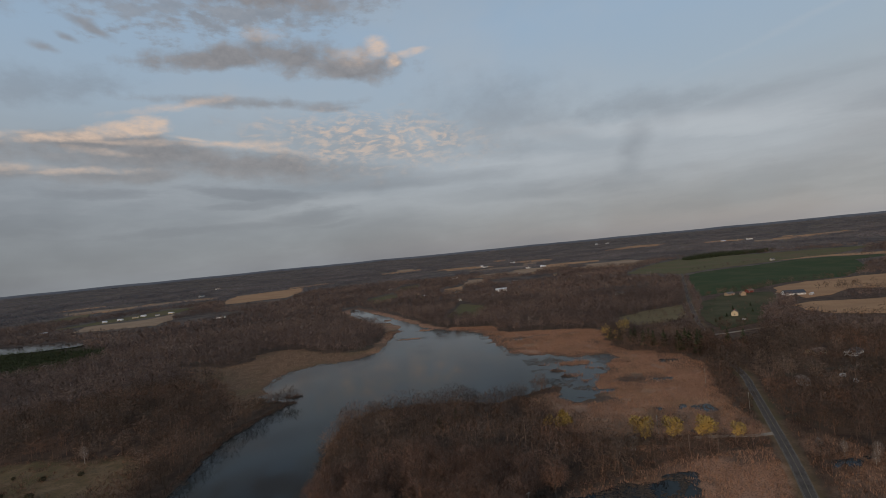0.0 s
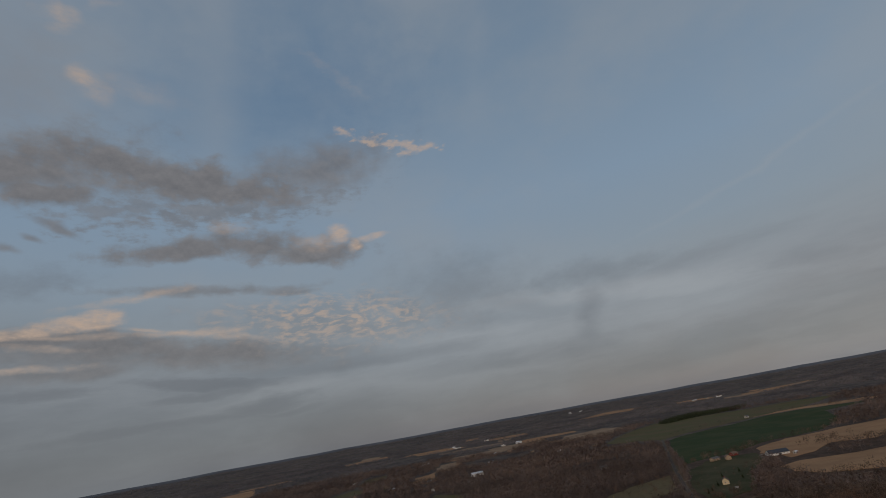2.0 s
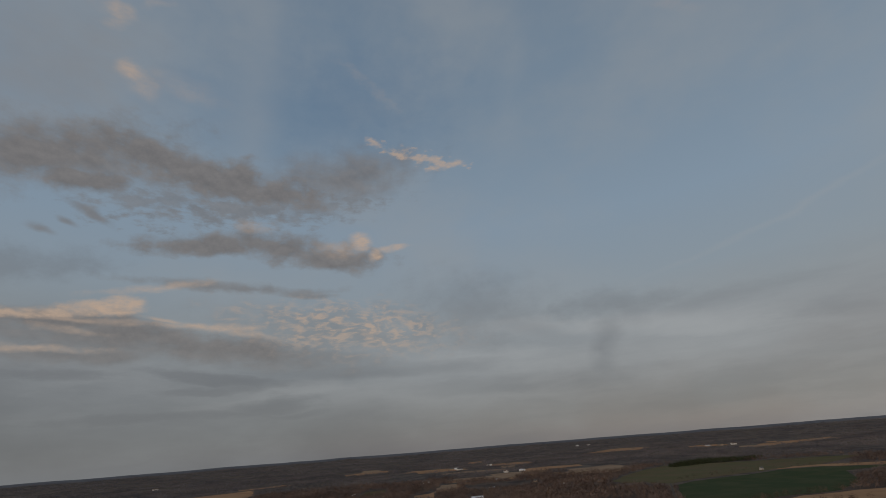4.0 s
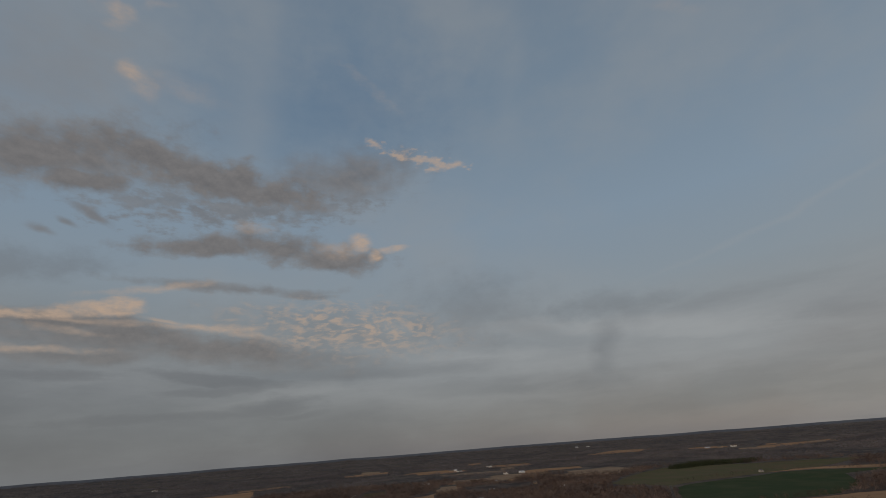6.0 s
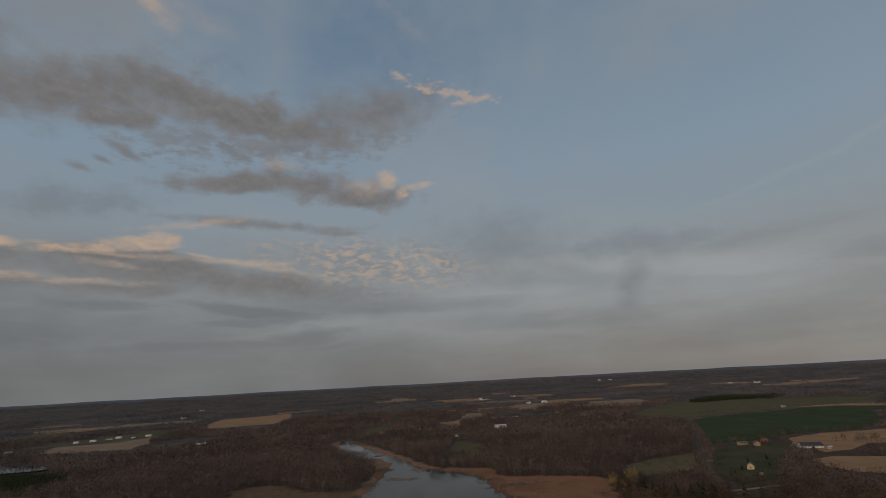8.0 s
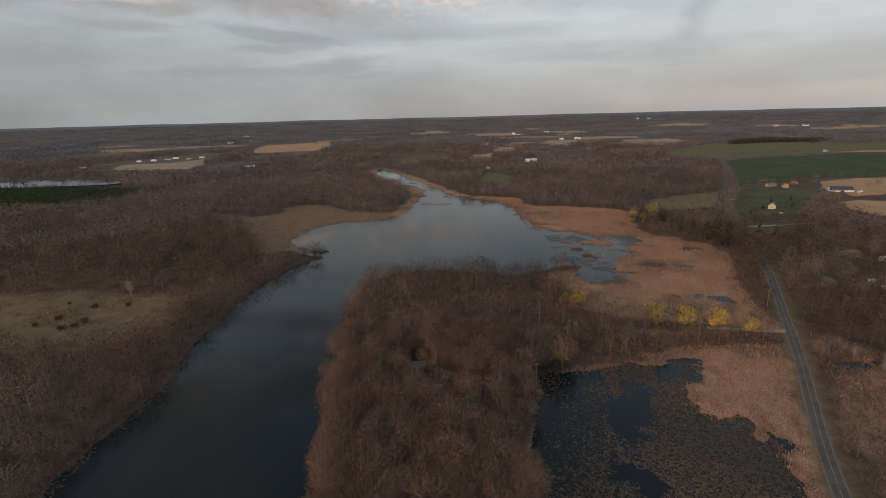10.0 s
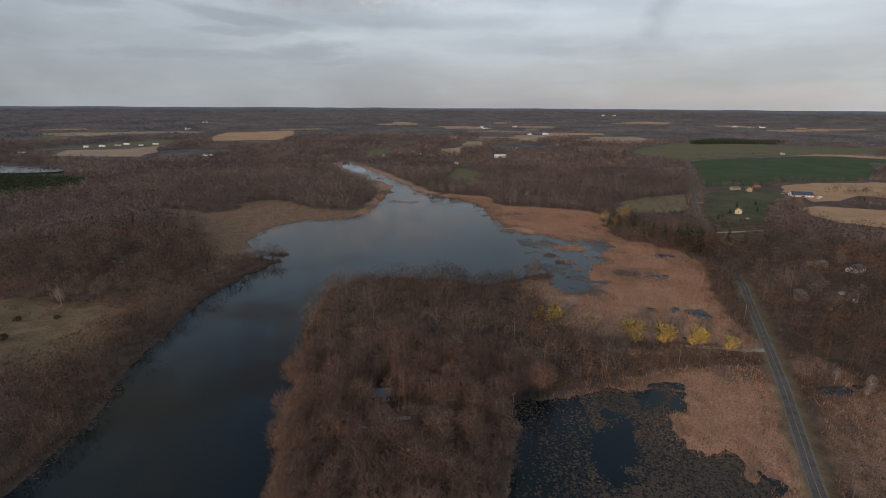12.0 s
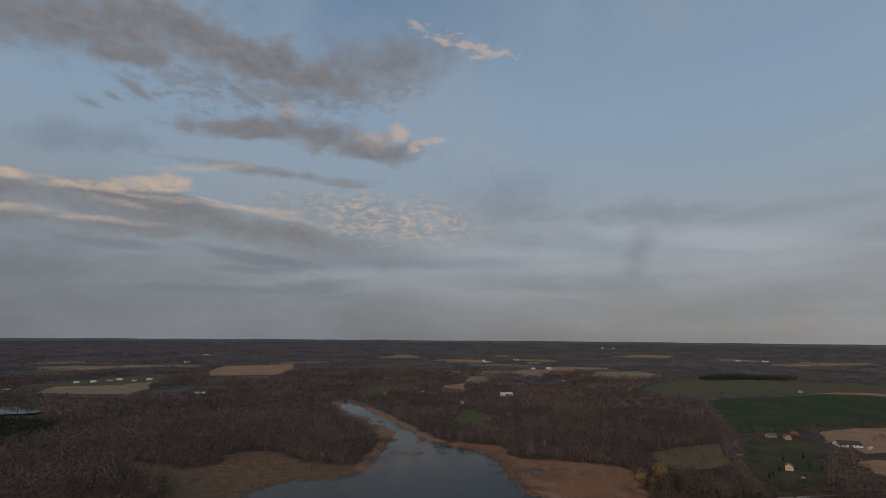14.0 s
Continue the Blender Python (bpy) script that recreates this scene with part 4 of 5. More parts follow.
def bare_crown(rng, tall, twigs, width, spread=0.24, low=0.32, length=2.6):
    """Twigs that fill a leafless crown and sweep up and out."""
    u = unit(rng.normal(size=(twigs, 3))) * rng.uniform(0.2, 1, (twigs, 1)) ** 0.4
    mid = tall * (low + 1) / 2
    base = u * (tall * spread, tall * spread, tall * (0.94 - low) / 2) + (0, 0, mid - 0.06 * tall)
    out = unit(np.stack([u[:, 0], u[:, 1], np.abs(u[:, 2]) * 0.4 + 0.42], -1) * 0.75 + rng.normal(size=(twigs, 3)) * 0.55)
    return blades(rng, base, out, length, width, unit(u + (0, 0, 0.15)))


def hero_tree(rng, tall):
    """Trunk with limbs, and a crown of branches and twigs."""
    lean = rng.normal(size=2) * 0.03 * tall
    z = np.array([-0.4, 0.2, 0.45, 0.7, 0.92]) * tall
    z[0] = -0.4
    bend = rng.normal(size=(5, 2)) * 0.012 * tall
    bend[0] = 0
    path = np.column_stack([lean[0] * (z / tall) + bend[:, 0], lean[1] * (z / tall) + bend[:, 1], z])
    wood = [tube(path, np.array([0.016, 0.012, 0.009, 0.005, 0.002]) * tall, 6)]
    fine = []
    for k in range(13):
        h = rng.uniform(0.28, 0.82)
        p = np.array([np.interp(h * tall, z, path[:, 0]), np.interp(h * tall, z, path[:, 1]), h * tall])
        th = rng.uniform(0, 6.28)
        reach = tall * rng.uniform(0.16, 0.30) * (1.15 - h * 0.6)
        tip = p + (math.cos(th) * reach, math.sin(th) * reach, reach * rng.uniform(0.7, 1.4))
        knee = (p + tip) / 2 + (math.cos(th) * reach * 0.12, math.sin(th) * reach * 0.12, -0.05 * reach)
        wood.append(tube([p, knee, tip], np.array([0.0052, 0.003, 0.0012]) * tall, 4))
        for m in range(3):
            q = knee + (tip - knee) * rng.uniform(0, 0.9)
            d = unit(tip - p + rng.normal(size=3) * reach * 0.55)
            fine.append(tube([q, q + d * reach * 0.55], np.array([0.003, 0.001]) * tall, 3))
    fine.append(bare_crown(rng, tall, 1600, 0.036, 0.34, 0.26, 1.35))
    return merge(wood), merge(fine)


def simple_tree(rng, tall, twigs, width, spread=0.24, low=0.32, trunk=True, length=2.8):
    pieces = [bare_crown(rng, tall, twigs, width, spread, low, length)]
    if trunk:
        pieces.append(tube([(0, 0, -0.5), (0.1, 0, tall * 0.72)], [0.19, 0.06], 3))
    return merge(pieces)


def pine_tree(rng, tall, tiers, per):
    """A cone of drooping needle sprays on a thin trunk."""
    pieces = [tube([(0, 0, -0.4), (0, 0, tall * 0.95)], [0.16, 0.04], 4)]
    for k in range(tiers):
        f = k / tiers
        z = tall * (0.10 + 0.86 * f)
        r = tall * 0.22 * (1 - f) ** 0.85 + 0.25
        th = rng.uniform(0, 6.28) + np.arange(per) * 6.283 / per + rng.normal(size=per) * 0.2
        way = np.stack([np.cos(th), np.sin(th), np.full(per, -0.22 + 0.5 * f)], -1)
        pieces.append(blades(rng, np.tile((0, 0, z), (per, 1)) + way * 0.08 * r + rng.normal(size=(per, 3)) * 0.12, unit(way), r, r * 0.30))
    return merge(pieces)


def willow_tree(rng, tall, sprays):
    """A round crown of fine upright and drooping catkin sprays."""
    u = unit(rng.normal(size=(sprays, 3))) * rng.uniform(0.2, 1, (sprays, 1)) ** 0.45
    lobe = rng.normal(size=(7, 3)) * (0.13, 0.13, 0.11) * tall
    size = rng.uniform(0.14, 0.24, 7) * tall
    pick = rng.randint(0, 7, sprays)
    base = u * size[pick][:, None] * (1, 1, 1.15) + lobe[pick] + (0, 0, tall * 0.48)
    way = unit(u * (1, 1, 0.6) + (0, 0, 0.25) + rng.normal(size=(sprays, 3)) * 0.5)
    return blades(rng, base, way, tall * 0.11, 0.24, unit(u + (0, 0, 0.1)))


def open_land(x, y):
    """Metres from the nearest open land, water or road; below 0 in it."""
    wobble = (rough(x, y, 14) - 0.5) * 14
    d = np.minimum(shore(x, y) - 1.2, far_from_line(L_ROAD, x, y) - np.where(y > 335, np.where(y < 480, 3.4, 4.4), 8.0))
    d = np.minimum(d, np.where(y > 590, far_from(P_LAKE, x, y) - 16 + wobble, 1e3))
    for p in (P_MARSH_E, P_MARSH_W, P_SPIT, P_MEADOW, P_ROADSIDE):
        e = far_from(p, x, y) + wobble
        d = np.minimum(d, np.maximum(e, 4 - far_from_line(L_HEDGE, x, y)) if p is P_MARSH_E else e)
    for p in FIELDS + [P_FARPOND, P_CONIFER, P_SHELTER]:
        d = np.minimum(d, far_from(p, x, y) - 2)
    away = np.hypot(x, y) > 560
    for p in FIELDS[:9] + [P_FARPOND]:
        for f in (1.045, 1.09):
            d = np.where(away, np.minimum(d, far_from(p, x * f, y * f)), d)
    for l in (L_SIDE, L_DRIVE, L_LANE):
        d = np.minimum(d, far_from_line(l, x, y) - 6)
    for hx, hy, a, c in ISLETS:
        d = np.minimum(d, np.hypot((x - hx) / (a + 4), (y - hy) / (c + 4)) * 9 - 9)
    for hx, hy, clear in CLEARINGS:
        d = np.minimum(d, np.hypot(x - hx, y - hy) - clear)
    return d


def scatter(rng, r0, r1, gap, wide=60):
    """Jittered places in a ring sector ahead of the origin."""
    n = int(2 * r1 / gap) + 1
    g = (np.arange(n) - n / 2) * gap
    x, y = np.meshgrid(g, g)
    x, y = (x + rng.uniform(-0.45, 0.45, x.shape) * gap).ravel(), (y + rng.uniform(-0.45, 0.45, y.shape) * gap).ravel()
    r, a = np.hypot(x, y), np.degrees(np.arctan2(x, y + 40))
    ok = (r >= r0) & (r < r1) & (np.abs(a) < wide)
    return x[ok], y[ok]


def plant(name, rng, x, y, kinds, material, label, category, size=(0.75, 1.2), fat=1.0, lift=0.15):
    """Joins many plants into one mesh, each turned, scaled and tinted."""
    if len(x) == 0:
        return
    z = height(x, y)
    kind = rng.randint(0, len(kinds), len(x))
    turn, scale = rng.uniform(0, 6.283, len(x)), rng.uniform(size[0], size[1], len(x))
    tone = np.clip(rough(x, y, 60) * 0.7 - 0.1 + rng.uniform(-0.25, 0.55, len(x)), 0, 1)
    vs, fs, ts, ns, n = [], [], [], [], 0
    for k, (v, f) in enumerate(kinds):
        f, nv = crown_normals(v, f, lift)
        pick = np.where(kind == k)[0]
        if not len(pick):
            continue
        c, s, sc = np.cos(turn[pick])[:, None], np.sin(turn[pick])[:, None], scale[pick][:, None]
        w = sc * fat
        out = np.stack([(v[:, 0] * c - v[:, 1] * s) * w + x[pick][:, None], (v[:, 0] * s + v[:, 1] * c) * w + y[pick][:, None], v[:, 2] * sc + z[pick][:, None]], -1)
        vs.append(out.reshape(-1, 3))
        fs.append((f[None] + (np.arange(len(pick)) * len(v))[:, None, None]).reshape(-1, 3) + n)
        ts.append(np.repeat(tone[pick], len(v)))
        ns.append(np.stack([nv[:, 0] * c - nv[:, 1] * s, nv[:, 0] * s + nv[:, 1] * c, nv[:, 2] + 0 * c], -1).reshape(-1, 3))
        n += len(pick) * len(v)
    me = puffed(mesh_of(name, np.vstack(vs), np.vstack(fs), material, np.concatenate(ts)), np.vstack(ns))
    return tagged(new(name, me), label, category, kind="stuff")


CLEARINGS = [(90, 354, 11), (84, 338, 9), (96, 372, 9), (-24, 190, 9), (-23, 181, 6.5), (-17, 168, 6), (324, 355, 10), (304, 367, 10), (242, 302, 8), (276, 303, 12), (258, 298, 6), (349, 529, 6), (287, 461, 12), (302, 452, 12), (320, 462, 10), (290, 440, 16), (272, 428, 15), (440, 690, 22), (470, 700, 22), (505, 655, 20), (524, 650, 16), (335, 865, 14), (165, 1214, 25), (160, 1180, 24), (156, 1150, 18), (-534, 1191, 22), (-118, 1207, 25), (894, 1252, 15), (-17, 174, 6), (-53, 192, 4)]
rng = np.random.RandomState(11)

# nearest bare trees as single things
protos = []
for k in range(8):
    tall = rng.uniform(12.5, 17)
    wood, fine = hero_tree(rng, tall)
    protos.append((mesh_of("trunk", *wood, BARK), crown_mesh("crown", *fine, CROWN)))
x, y = scatter(rng, 0, 330, 6.6, 100)
ok = open_land(x, y) > 0
x, y = x[ok], y[ok]
order = np.argsort(np.hypot(x + 15, y - 150))
hero, rest = order[:290], order[290:]
firsts = {}
for n, (px, py, pz) in enumerate(zip(x[hero], y[hero], height(x[hero], y[hero]))):
    k = n % 8
    m = pose(px, py, pz, 0, 0, rng.uniform(0, 360)) @ Matrix.Scale(rng.uniform(0.92, 1.36), 4)
    if k not in firsts:
        top = new("bare_tree")
        top.matrix_world = m
        for data, nm in zip(protos[k], ("trunk", "crown")):
            under(new(nm, data), top)
        firsts[k] = tagged(top, "leafless grey-brown tree in the wood by the water", "tree", "bare trees of the near wood")
    else:
        ob = copy_thing(firsts[k], m)
        ob.matrix_basis = m
LOD1 = [simple_tree(rng, rng.uniform(10.5, 16.5), 175, 0.088, 0.37, 0.26, True, 1.5) for _ in range(10)]
LOD1B = [simple_tree(rng, rng.uniform(10.5, 16.5), 115, 0.13, 0.37, 0.24, True, 1.7) for _ in range(10)]
LOD2 = [simple_tree(rng, rng.uniform(10.5, 16), 46, 0.27, 0.38, 0.20, True, 2.3) for _ in range(8)]
LOD3 = [simple_tree(rng, rng.uniform(10, 15), 22, 0.55, 0.44, 0.12, False, 4.0) for _ in range(8)]
LOD4 = [simple_tree(rng, rng.uniform(9, 14), 13, 1.3, 0.9, 0.05, False, 6.0) for _ in range(6)]
WOODS = "dense leafless brown woodland"
plant("near_woods", rng, x[rest], y[rest], LOD1, TWIGS, WOODS + " along the lake", "woods", (0.8, 1.35))
# past 500 m the twig colour carries the haze, bluer past 1800 m
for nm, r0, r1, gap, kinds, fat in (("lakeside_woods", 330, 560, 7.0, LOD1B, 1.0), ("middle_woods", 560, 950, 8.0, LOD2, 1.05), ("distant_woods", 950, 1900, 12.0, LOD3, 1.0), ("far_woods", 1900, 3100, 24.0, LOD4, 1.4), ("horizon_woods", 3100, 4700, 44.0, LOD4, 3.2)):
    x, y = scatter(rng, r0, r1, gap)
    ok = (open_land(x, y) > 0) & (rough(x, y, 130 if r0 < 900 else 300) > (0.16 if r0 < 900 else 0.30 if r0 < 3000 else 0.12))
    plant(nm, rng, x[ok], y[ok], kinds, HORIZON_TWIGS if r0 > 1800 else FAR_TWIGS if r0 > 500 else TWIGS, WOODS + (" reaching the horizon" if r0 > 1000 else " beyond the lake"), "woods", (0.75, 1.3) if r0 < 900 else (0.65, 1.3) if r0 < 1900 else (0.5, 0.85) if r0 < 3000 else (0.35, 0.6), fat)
# tree rows between the fields
for row, gap in (([(432, 752), (505, 752), (590, 792), (720, 806), (860, 922)], 7), ([(650, 1212), (760, 1218), (889, 1245), (1040, 1225)], 12), ([(600, 640), (660, 632), (740, 660), (820, 700)], 7), ([(300, 500), (400, 478), (500, 478)], 7)):
    l = rounded(row, int(130 / gap), False)
    x, y = l[:, 0] + rng.normal(size=len(l)) * 3, l[:, 1] + rng.normal(size=len(l)) * 3
    plant("tree_row", rng, x, y, LOD2, TWIGS, "row of leafless trees between fields", "trees", (0.5, 1.0))
cx, cy = rng.normal(size=(2, 26)) * ((20,), (9,)) + ((612,), (690,))
plant("tree_clump", rng, cx, cy, LOD2, TWIGS, "clump of leafless trees in a stubble field", "trees", (0.4, 0.9))
yx, yy = scatter(rng, 520, 760, 15)
ok = ((yx < 335) | (yy < 520)) & (yx > 225) & (yx < 560) & (yy > 480) & (rng.rand(len(yx)) < 0.75) & (far_from_line(L_ROAD, yx, yy) > 5) & (np.hypot(yx - 359, yy - 562) > 14) & (far_from_line(L_LANE, yx, yy) > 4) & (np.hypot(yx - 500, yy - 640) > 34)
for p in FIELDS[2:4]:
    ok &= far_from(p, yx, yy) > 2
lawn_x, lawn_y = rng.uniform((320,), (500,), 90), rng.uniform((500,), (730,), 90)
on_lawn = (far_from(FIELDS[5], lawn_x, lawn_y) < -3) & (np.hypot(lawn_x - 359, lawn_y - 562) > 12) & (far_from_line(L_LANE, lawn_x, lawn_y) > 5) & (np.hypot(lawn_x - 458, lawn_y - 715) > 16)
plant("lawn_trees", rng, lawn_x[on_lawn], lawn_y[on_lawn], LOD2, TWIGS, "small leafless trees on the farmyard lawn", "trees", (0.22, 0.5))
plant("yard_trees", rng, yx[ok], yy[ok], LOD2, TWIGS, "scattered leafless trees round the farm", "trees", (0.35, 0.9))
rx, ry = L_ROAD[(L_ROAD[:, 1] > 338) & (L_ROAD[:, 1] < 474)].T
rx, ry = np.repeat(rx, 4), np.repeat(ry, 4)
plant("roadside_trees", rng, rx - 4.6 + rng.normal(size=len(rx)), ry + rng.uniform(-9, 9, len(rx)), LOD1, TWIGS, "leafless trees leaning over the road", "trees", (0.8, 1.15), 1.3)
x, y = scatter(rng, 330, 3000, 75, 181)
ok = (np.abs(np.degrees(np.arctan2(x, y + 40))) > 60) & (open_land(x, y) > 0)
plant("outer_woods", rng, x[ok], y[ok], LOD4, TWIGS, WOODS + " behind the marsh", "woods")

# brushy understorey at the shore and wood edges
BUSH = [merge([blades(rng, rng.normal(size=(14, 3)) * (0.7, 0.7, 0.15) + (0, 0, 0.3), unit(rng.normal(size=(14, 3)) * 0.7 + (0, 0, 0.8)), 1.3, 0.085)]) for _ in range(6)]
x, y = scatter(rng, 60, 520, 3.4)
d = open_land(x, y)
s = shore(x, y)
ok = (s > 0.5) & (((d > -7) & (d < 5)) | ((d > 0) & (rough(x, y, 40) > 0.62)) | ((far_from(P_ROADSIDE, x, y) < 0) & (rough(x, y, 12) > 0.35)) | ((far_from(P_MEADOW, x, y) < 5) & (rough(x, y, 16) > 0.56)) | ((far_from(P_MARSH_W, x, y) < 4) & (rough(x, y, 22) > 0.6)) | ((np.hypot((x - 145) / 9, (y - 351) / 5) < 1))) & (far_from_line(L_ROAD, x, y) > 6)
x2, y2 = scatter(rng, 60, 430, 1.9)
s2 = shore(x2, y2)
ok2 = (((s2 > 0.2) & (s2 < 5) & (far_from(P_MARSH_E, x2, y2) > 4)) | (far_from_line(L_HEDGE, x2, y2) + (rough(x2, y2, 9) - 0.5) * 10 < np.where(x2 < 85, 12, 7))) & (rng.rand(len(x2)) < np.where(far_from_line(L_HEDGE, x2, y2) < 14, 0.42, 0.75)) & (s2 > 0.2) & (far_from_line(L_ROAD, x2, y2) > 6)
x, y, ok = np.concatenate([x, x2]), np.concatenate([y, y2]), np.concatenate([ok, ok2])
plant("brush", rng, x[ok], y[ok], BUSH, BRUSH, "low brown brush and saplings along the shore", "brush", (0.4, 1.7))

# dry reeds of the marsh
TUFT = [blades(rng, rng.normal(size=(5, 3)) * (0.35, 0.35, 0), unit(rng.normal(size=(5, 3)) * 0.28 + (0, 0, 1)), 1.3, 0.105) for _ in range(8)]
x, y = scatter(rng, 60, 720, 1.5)
s = shore(x, y)
inside = np.minimum(far_from(P_MARSH_E, x, y), far_from(P_SPIT, x, y)) + (rough(x, y, 14) - 0.5) * 14
inside = np.where(rng.rand(len(x)) < 0.5, np.minimum(inside, far_from(P_ROADSIDE, x, y)), inside)
wet = (y > 440) & (y < 700) & (x > 0) & (x < 175)
ok = (inside < 0) & (np.hypot((x - 145) / 11, (y - 352) / 8) > 1) & (np.hypot((x - 103) / 15, (y - 318) / 11) > 0.8 + 0.5 * rng.rand(len(x))) & (s > np.where(wet, rng.uniform(0, 16, len(x)) * (0.4 + 1.2 * rough(x, y, 18)) - 2, rng.uniform(-5, 0.5, len(x)))) & (far_from_line(L_HEDGE, x, y) > np.where(x < 85, 12, 7)) & (far_from_line(L_ROAD, x, y) > 6) & (rough(x, y, 11) > 0.3) & (far_from_line(L_DRIVE, x, y) > 3)
plant("reed_bed", rng, x[ok], y[ok], TUFT, REED, "dry tan reeds covering the marsh", "reeds", (0.6, 1.3), lift=0.0)
x, y = scatter(rng, 380, 680, 3.2)
ok = (far_from(P_MARSH_W, x, y) + (rough(x, y, 14) - 0.5) * 14 < 0) & (shore(x, y) > 0.2)
plant("sedge_bed", rng, x[ok], y[ok], TUFT, REED, "dull straw sedge on the far shore", "sedge", (0.4, 0.9), lift=0.0)

# dead lily mats that float on the pond and along the banks
PAD = []
for _ in range(6):
    n = 4
    th = np.arange(n) * 6.283 / n + rng.uniform(-0.3, 0.3, n)
    rr = rng.uniform(0.25, 0.7, n)
    v = np.vstack([[0, 0, 0.05], np.column_stack([np.cos(th) * rr * 1.3, np.sin(th) * rr, np.zeros(n)])])
    PAD.append((v, np.array([(0, q + 1, (q + 1) % n + 1) for q in range(n)])))
x, y = scatter(rng, 60, 300, 0.58)
s, inpond = shore(x, y), far_from(P_POND, x, y)
thick = rough(x, y, 26)
clear = far_from_line(np.array([(58, 60), (58, 122), (62, 150), (74, 170), (96, 196)]), x, y)
ok = (s < -0.3) & (inpond < 4) & (clear + (rough(x, y, 12) - 0.5) * 26 > 5 - 4 * rng.rand(len(x))) & (rng.rand(len(x)) < np.where(x > 62, 0.6, 0.08) + 1.3 * (thick - 0.2))
inlake = (s < -0.1) & (inpond > 8) & (s > -6 * rough(x, y, 30) - 1) & (rough(x, y, 17) > 0.46) & (rng.rand(len(x)) < 0.4)
ok |= inlake
bx, by = scatter(rng, 320, 700, 1.25)
bs = shore(bx, by)
bay = (bx > 78) & (bx < 172) & (by < 455) & (bs < -0.1) & (rng.rand(len(bx)) < np.clip((rough(bx, by, 15) - 0.47) * 5 + (bx - 118) / 110, 0, 0.75))
edge_mat = (by > 430) & (bs < -0.1) & (bs > -7) & (rough(bx, by, 13) > 0.5) & (rng.rand(len(bx)) < 0.5)


def float_pads(name, x, y, label, size):
    me_ob = plant(name, rng, x, y, PAD, LILY, label, "lily mat", size)
    co = np.empty(len(me_ob.data.vertices) * 3, np.float32)
    me_ob.data.vertices.foreach_get("co", co)
    co = co.reshape(-1, 3)
    own = np.repeat(rng.uniform(0.01, 0.06, len(co) // 5), 5)
    co[:, 2] = own + np.tile([0.03, 0, 0, 0, 0], len(co) // 5)
    me_ob.data.vertices.foreach_set("co", co.ravel())
    me_ob.data.update()


keep = bay | edge_mat
float_pads("mud_mats", bx[keep], by[keep], "broken dead mats on the shallow bay water", (0.7, 2.0))
float_pads("lily_mats", x[ok], y[ok], "dead brown lily mats floating on dark water", (0.25, 1.3))

# single willows, birches, pines and shrubs
NM = lambda v_f, nm, mat: crown_mesh(nm, v_f[0], v_f[1], mat)


def thing_tree(name, kind_parts, places, label, category, group, slim=1.0):
    first = None
    for px, py, sc in places:
        m = pose(px, py, float(height(px, py)[0]), 0, 0, rng.uniform(0, 360)) @ Matrix.Diagonal((sc * slim, sc * slim, sc, 1))
        if first is None:
            first = new(name)
            first.matrix_world = m
            for nm, me in kind_parts:
                under(new(nm, me), first)
            tagged(first, label, category, group)
        else:
            copy_thing(first, m).matrix_basis = m


wood, fine = hero_tree(rng, 9)
thing_tree("willow", [("trunk", mesh_of("trunk", *wood, BARK)), ("crown", NM(willow_tree(rng, 9.5, 1100), "crown", WILLOW))],
           [(69, 266, 1.3), (106, 242, 1.5), (122, 239, 1.4), (138, 235, 1.4), (153, 231, 1.0), (62, 271, 0.9)], "yellow flowering willow at the marsh edge", "willow", "yellow willows")
thing_tree("willow", [("trunk", mesh_of("trunk", *wood, BARK)), ("crown", NM(willow_tree(rng, 9.5, 300), "crown", WILLOW))],
           [(183, 508, 1.7), (211, 530, 1.9), (204, 520, 1.7), (190, 500, 1.3)], "tall dull yellow willow beside dark pines", "willow", "far willows")
for k in range(2):
    wood, fine = hero_tree(rng, 11)
    thing_tree("birch", [("trunk", mesh_of("trunk", *wood, BIRCH)), ("crown", crown_mesh("crown", *fine, BIRCH_TWIG))],
               [(-231, 291, 1.1), (87, 226, 0.75), (182, 199, 0.8), (125, 650, 1.1)] if k else [(96, 228, 0.8), (190, 190, 1.0), (93, 224, 0.6), (186, 187, 0.7), (176, 206, 0.7)], "pale leafless birch with white bark", "birch", "birches", 0.55)
for k in range(2):
    v, f = pine_tree(rng, 11, 16, 11)
    parts = [("trunk", mesh_of("trunk", v[:8], f[:8], BARK)), ("crown", crown_mesh("crown", v[8:], f[8:] - 8, PINE))]
    thing_tree("pine", parts, [(-5, 288, 0.8), (191, 493, 1.3), (203, 462, 1.5), (217, 447, 1.6), (233, 430, 1.7), (228, 408, 1.5), (212, 470, 1.4), (237, 445, 1.6), (222, 425, 1.5), (320, 536, 0.6), (385, 568, 0.55), (352, 531, 0.5), (-85, 1180, 1.0), (-50, 1200, 1.1), (410, 610, 0.6)] if k else
               [(-5, 208, 0.75), (6, 303, 0.8), (197, 478, 1.4), (210, 455, 1.5), (226, 438, 1.6), (240, 424, 1.7), (184, 500, 1.3), (233, 416, 1.6), (205, 488, 1.4), (348, 561, 0.6), (394, 562, 0.6), (330, 545, 0.5), (-70, 1190, 1.1), (-35, 1190, 1.0), (246, 440, 1.6), (268, 452, 1.2), (275, 440, 1.3), (283, 428, 1.4), (380, 600, 0.6)], "dark green pine standing among bare trees", "pine", "pines")
PINE_FAR = [pine_tree(rng, 12, 6, 6) for _ in range(4)]
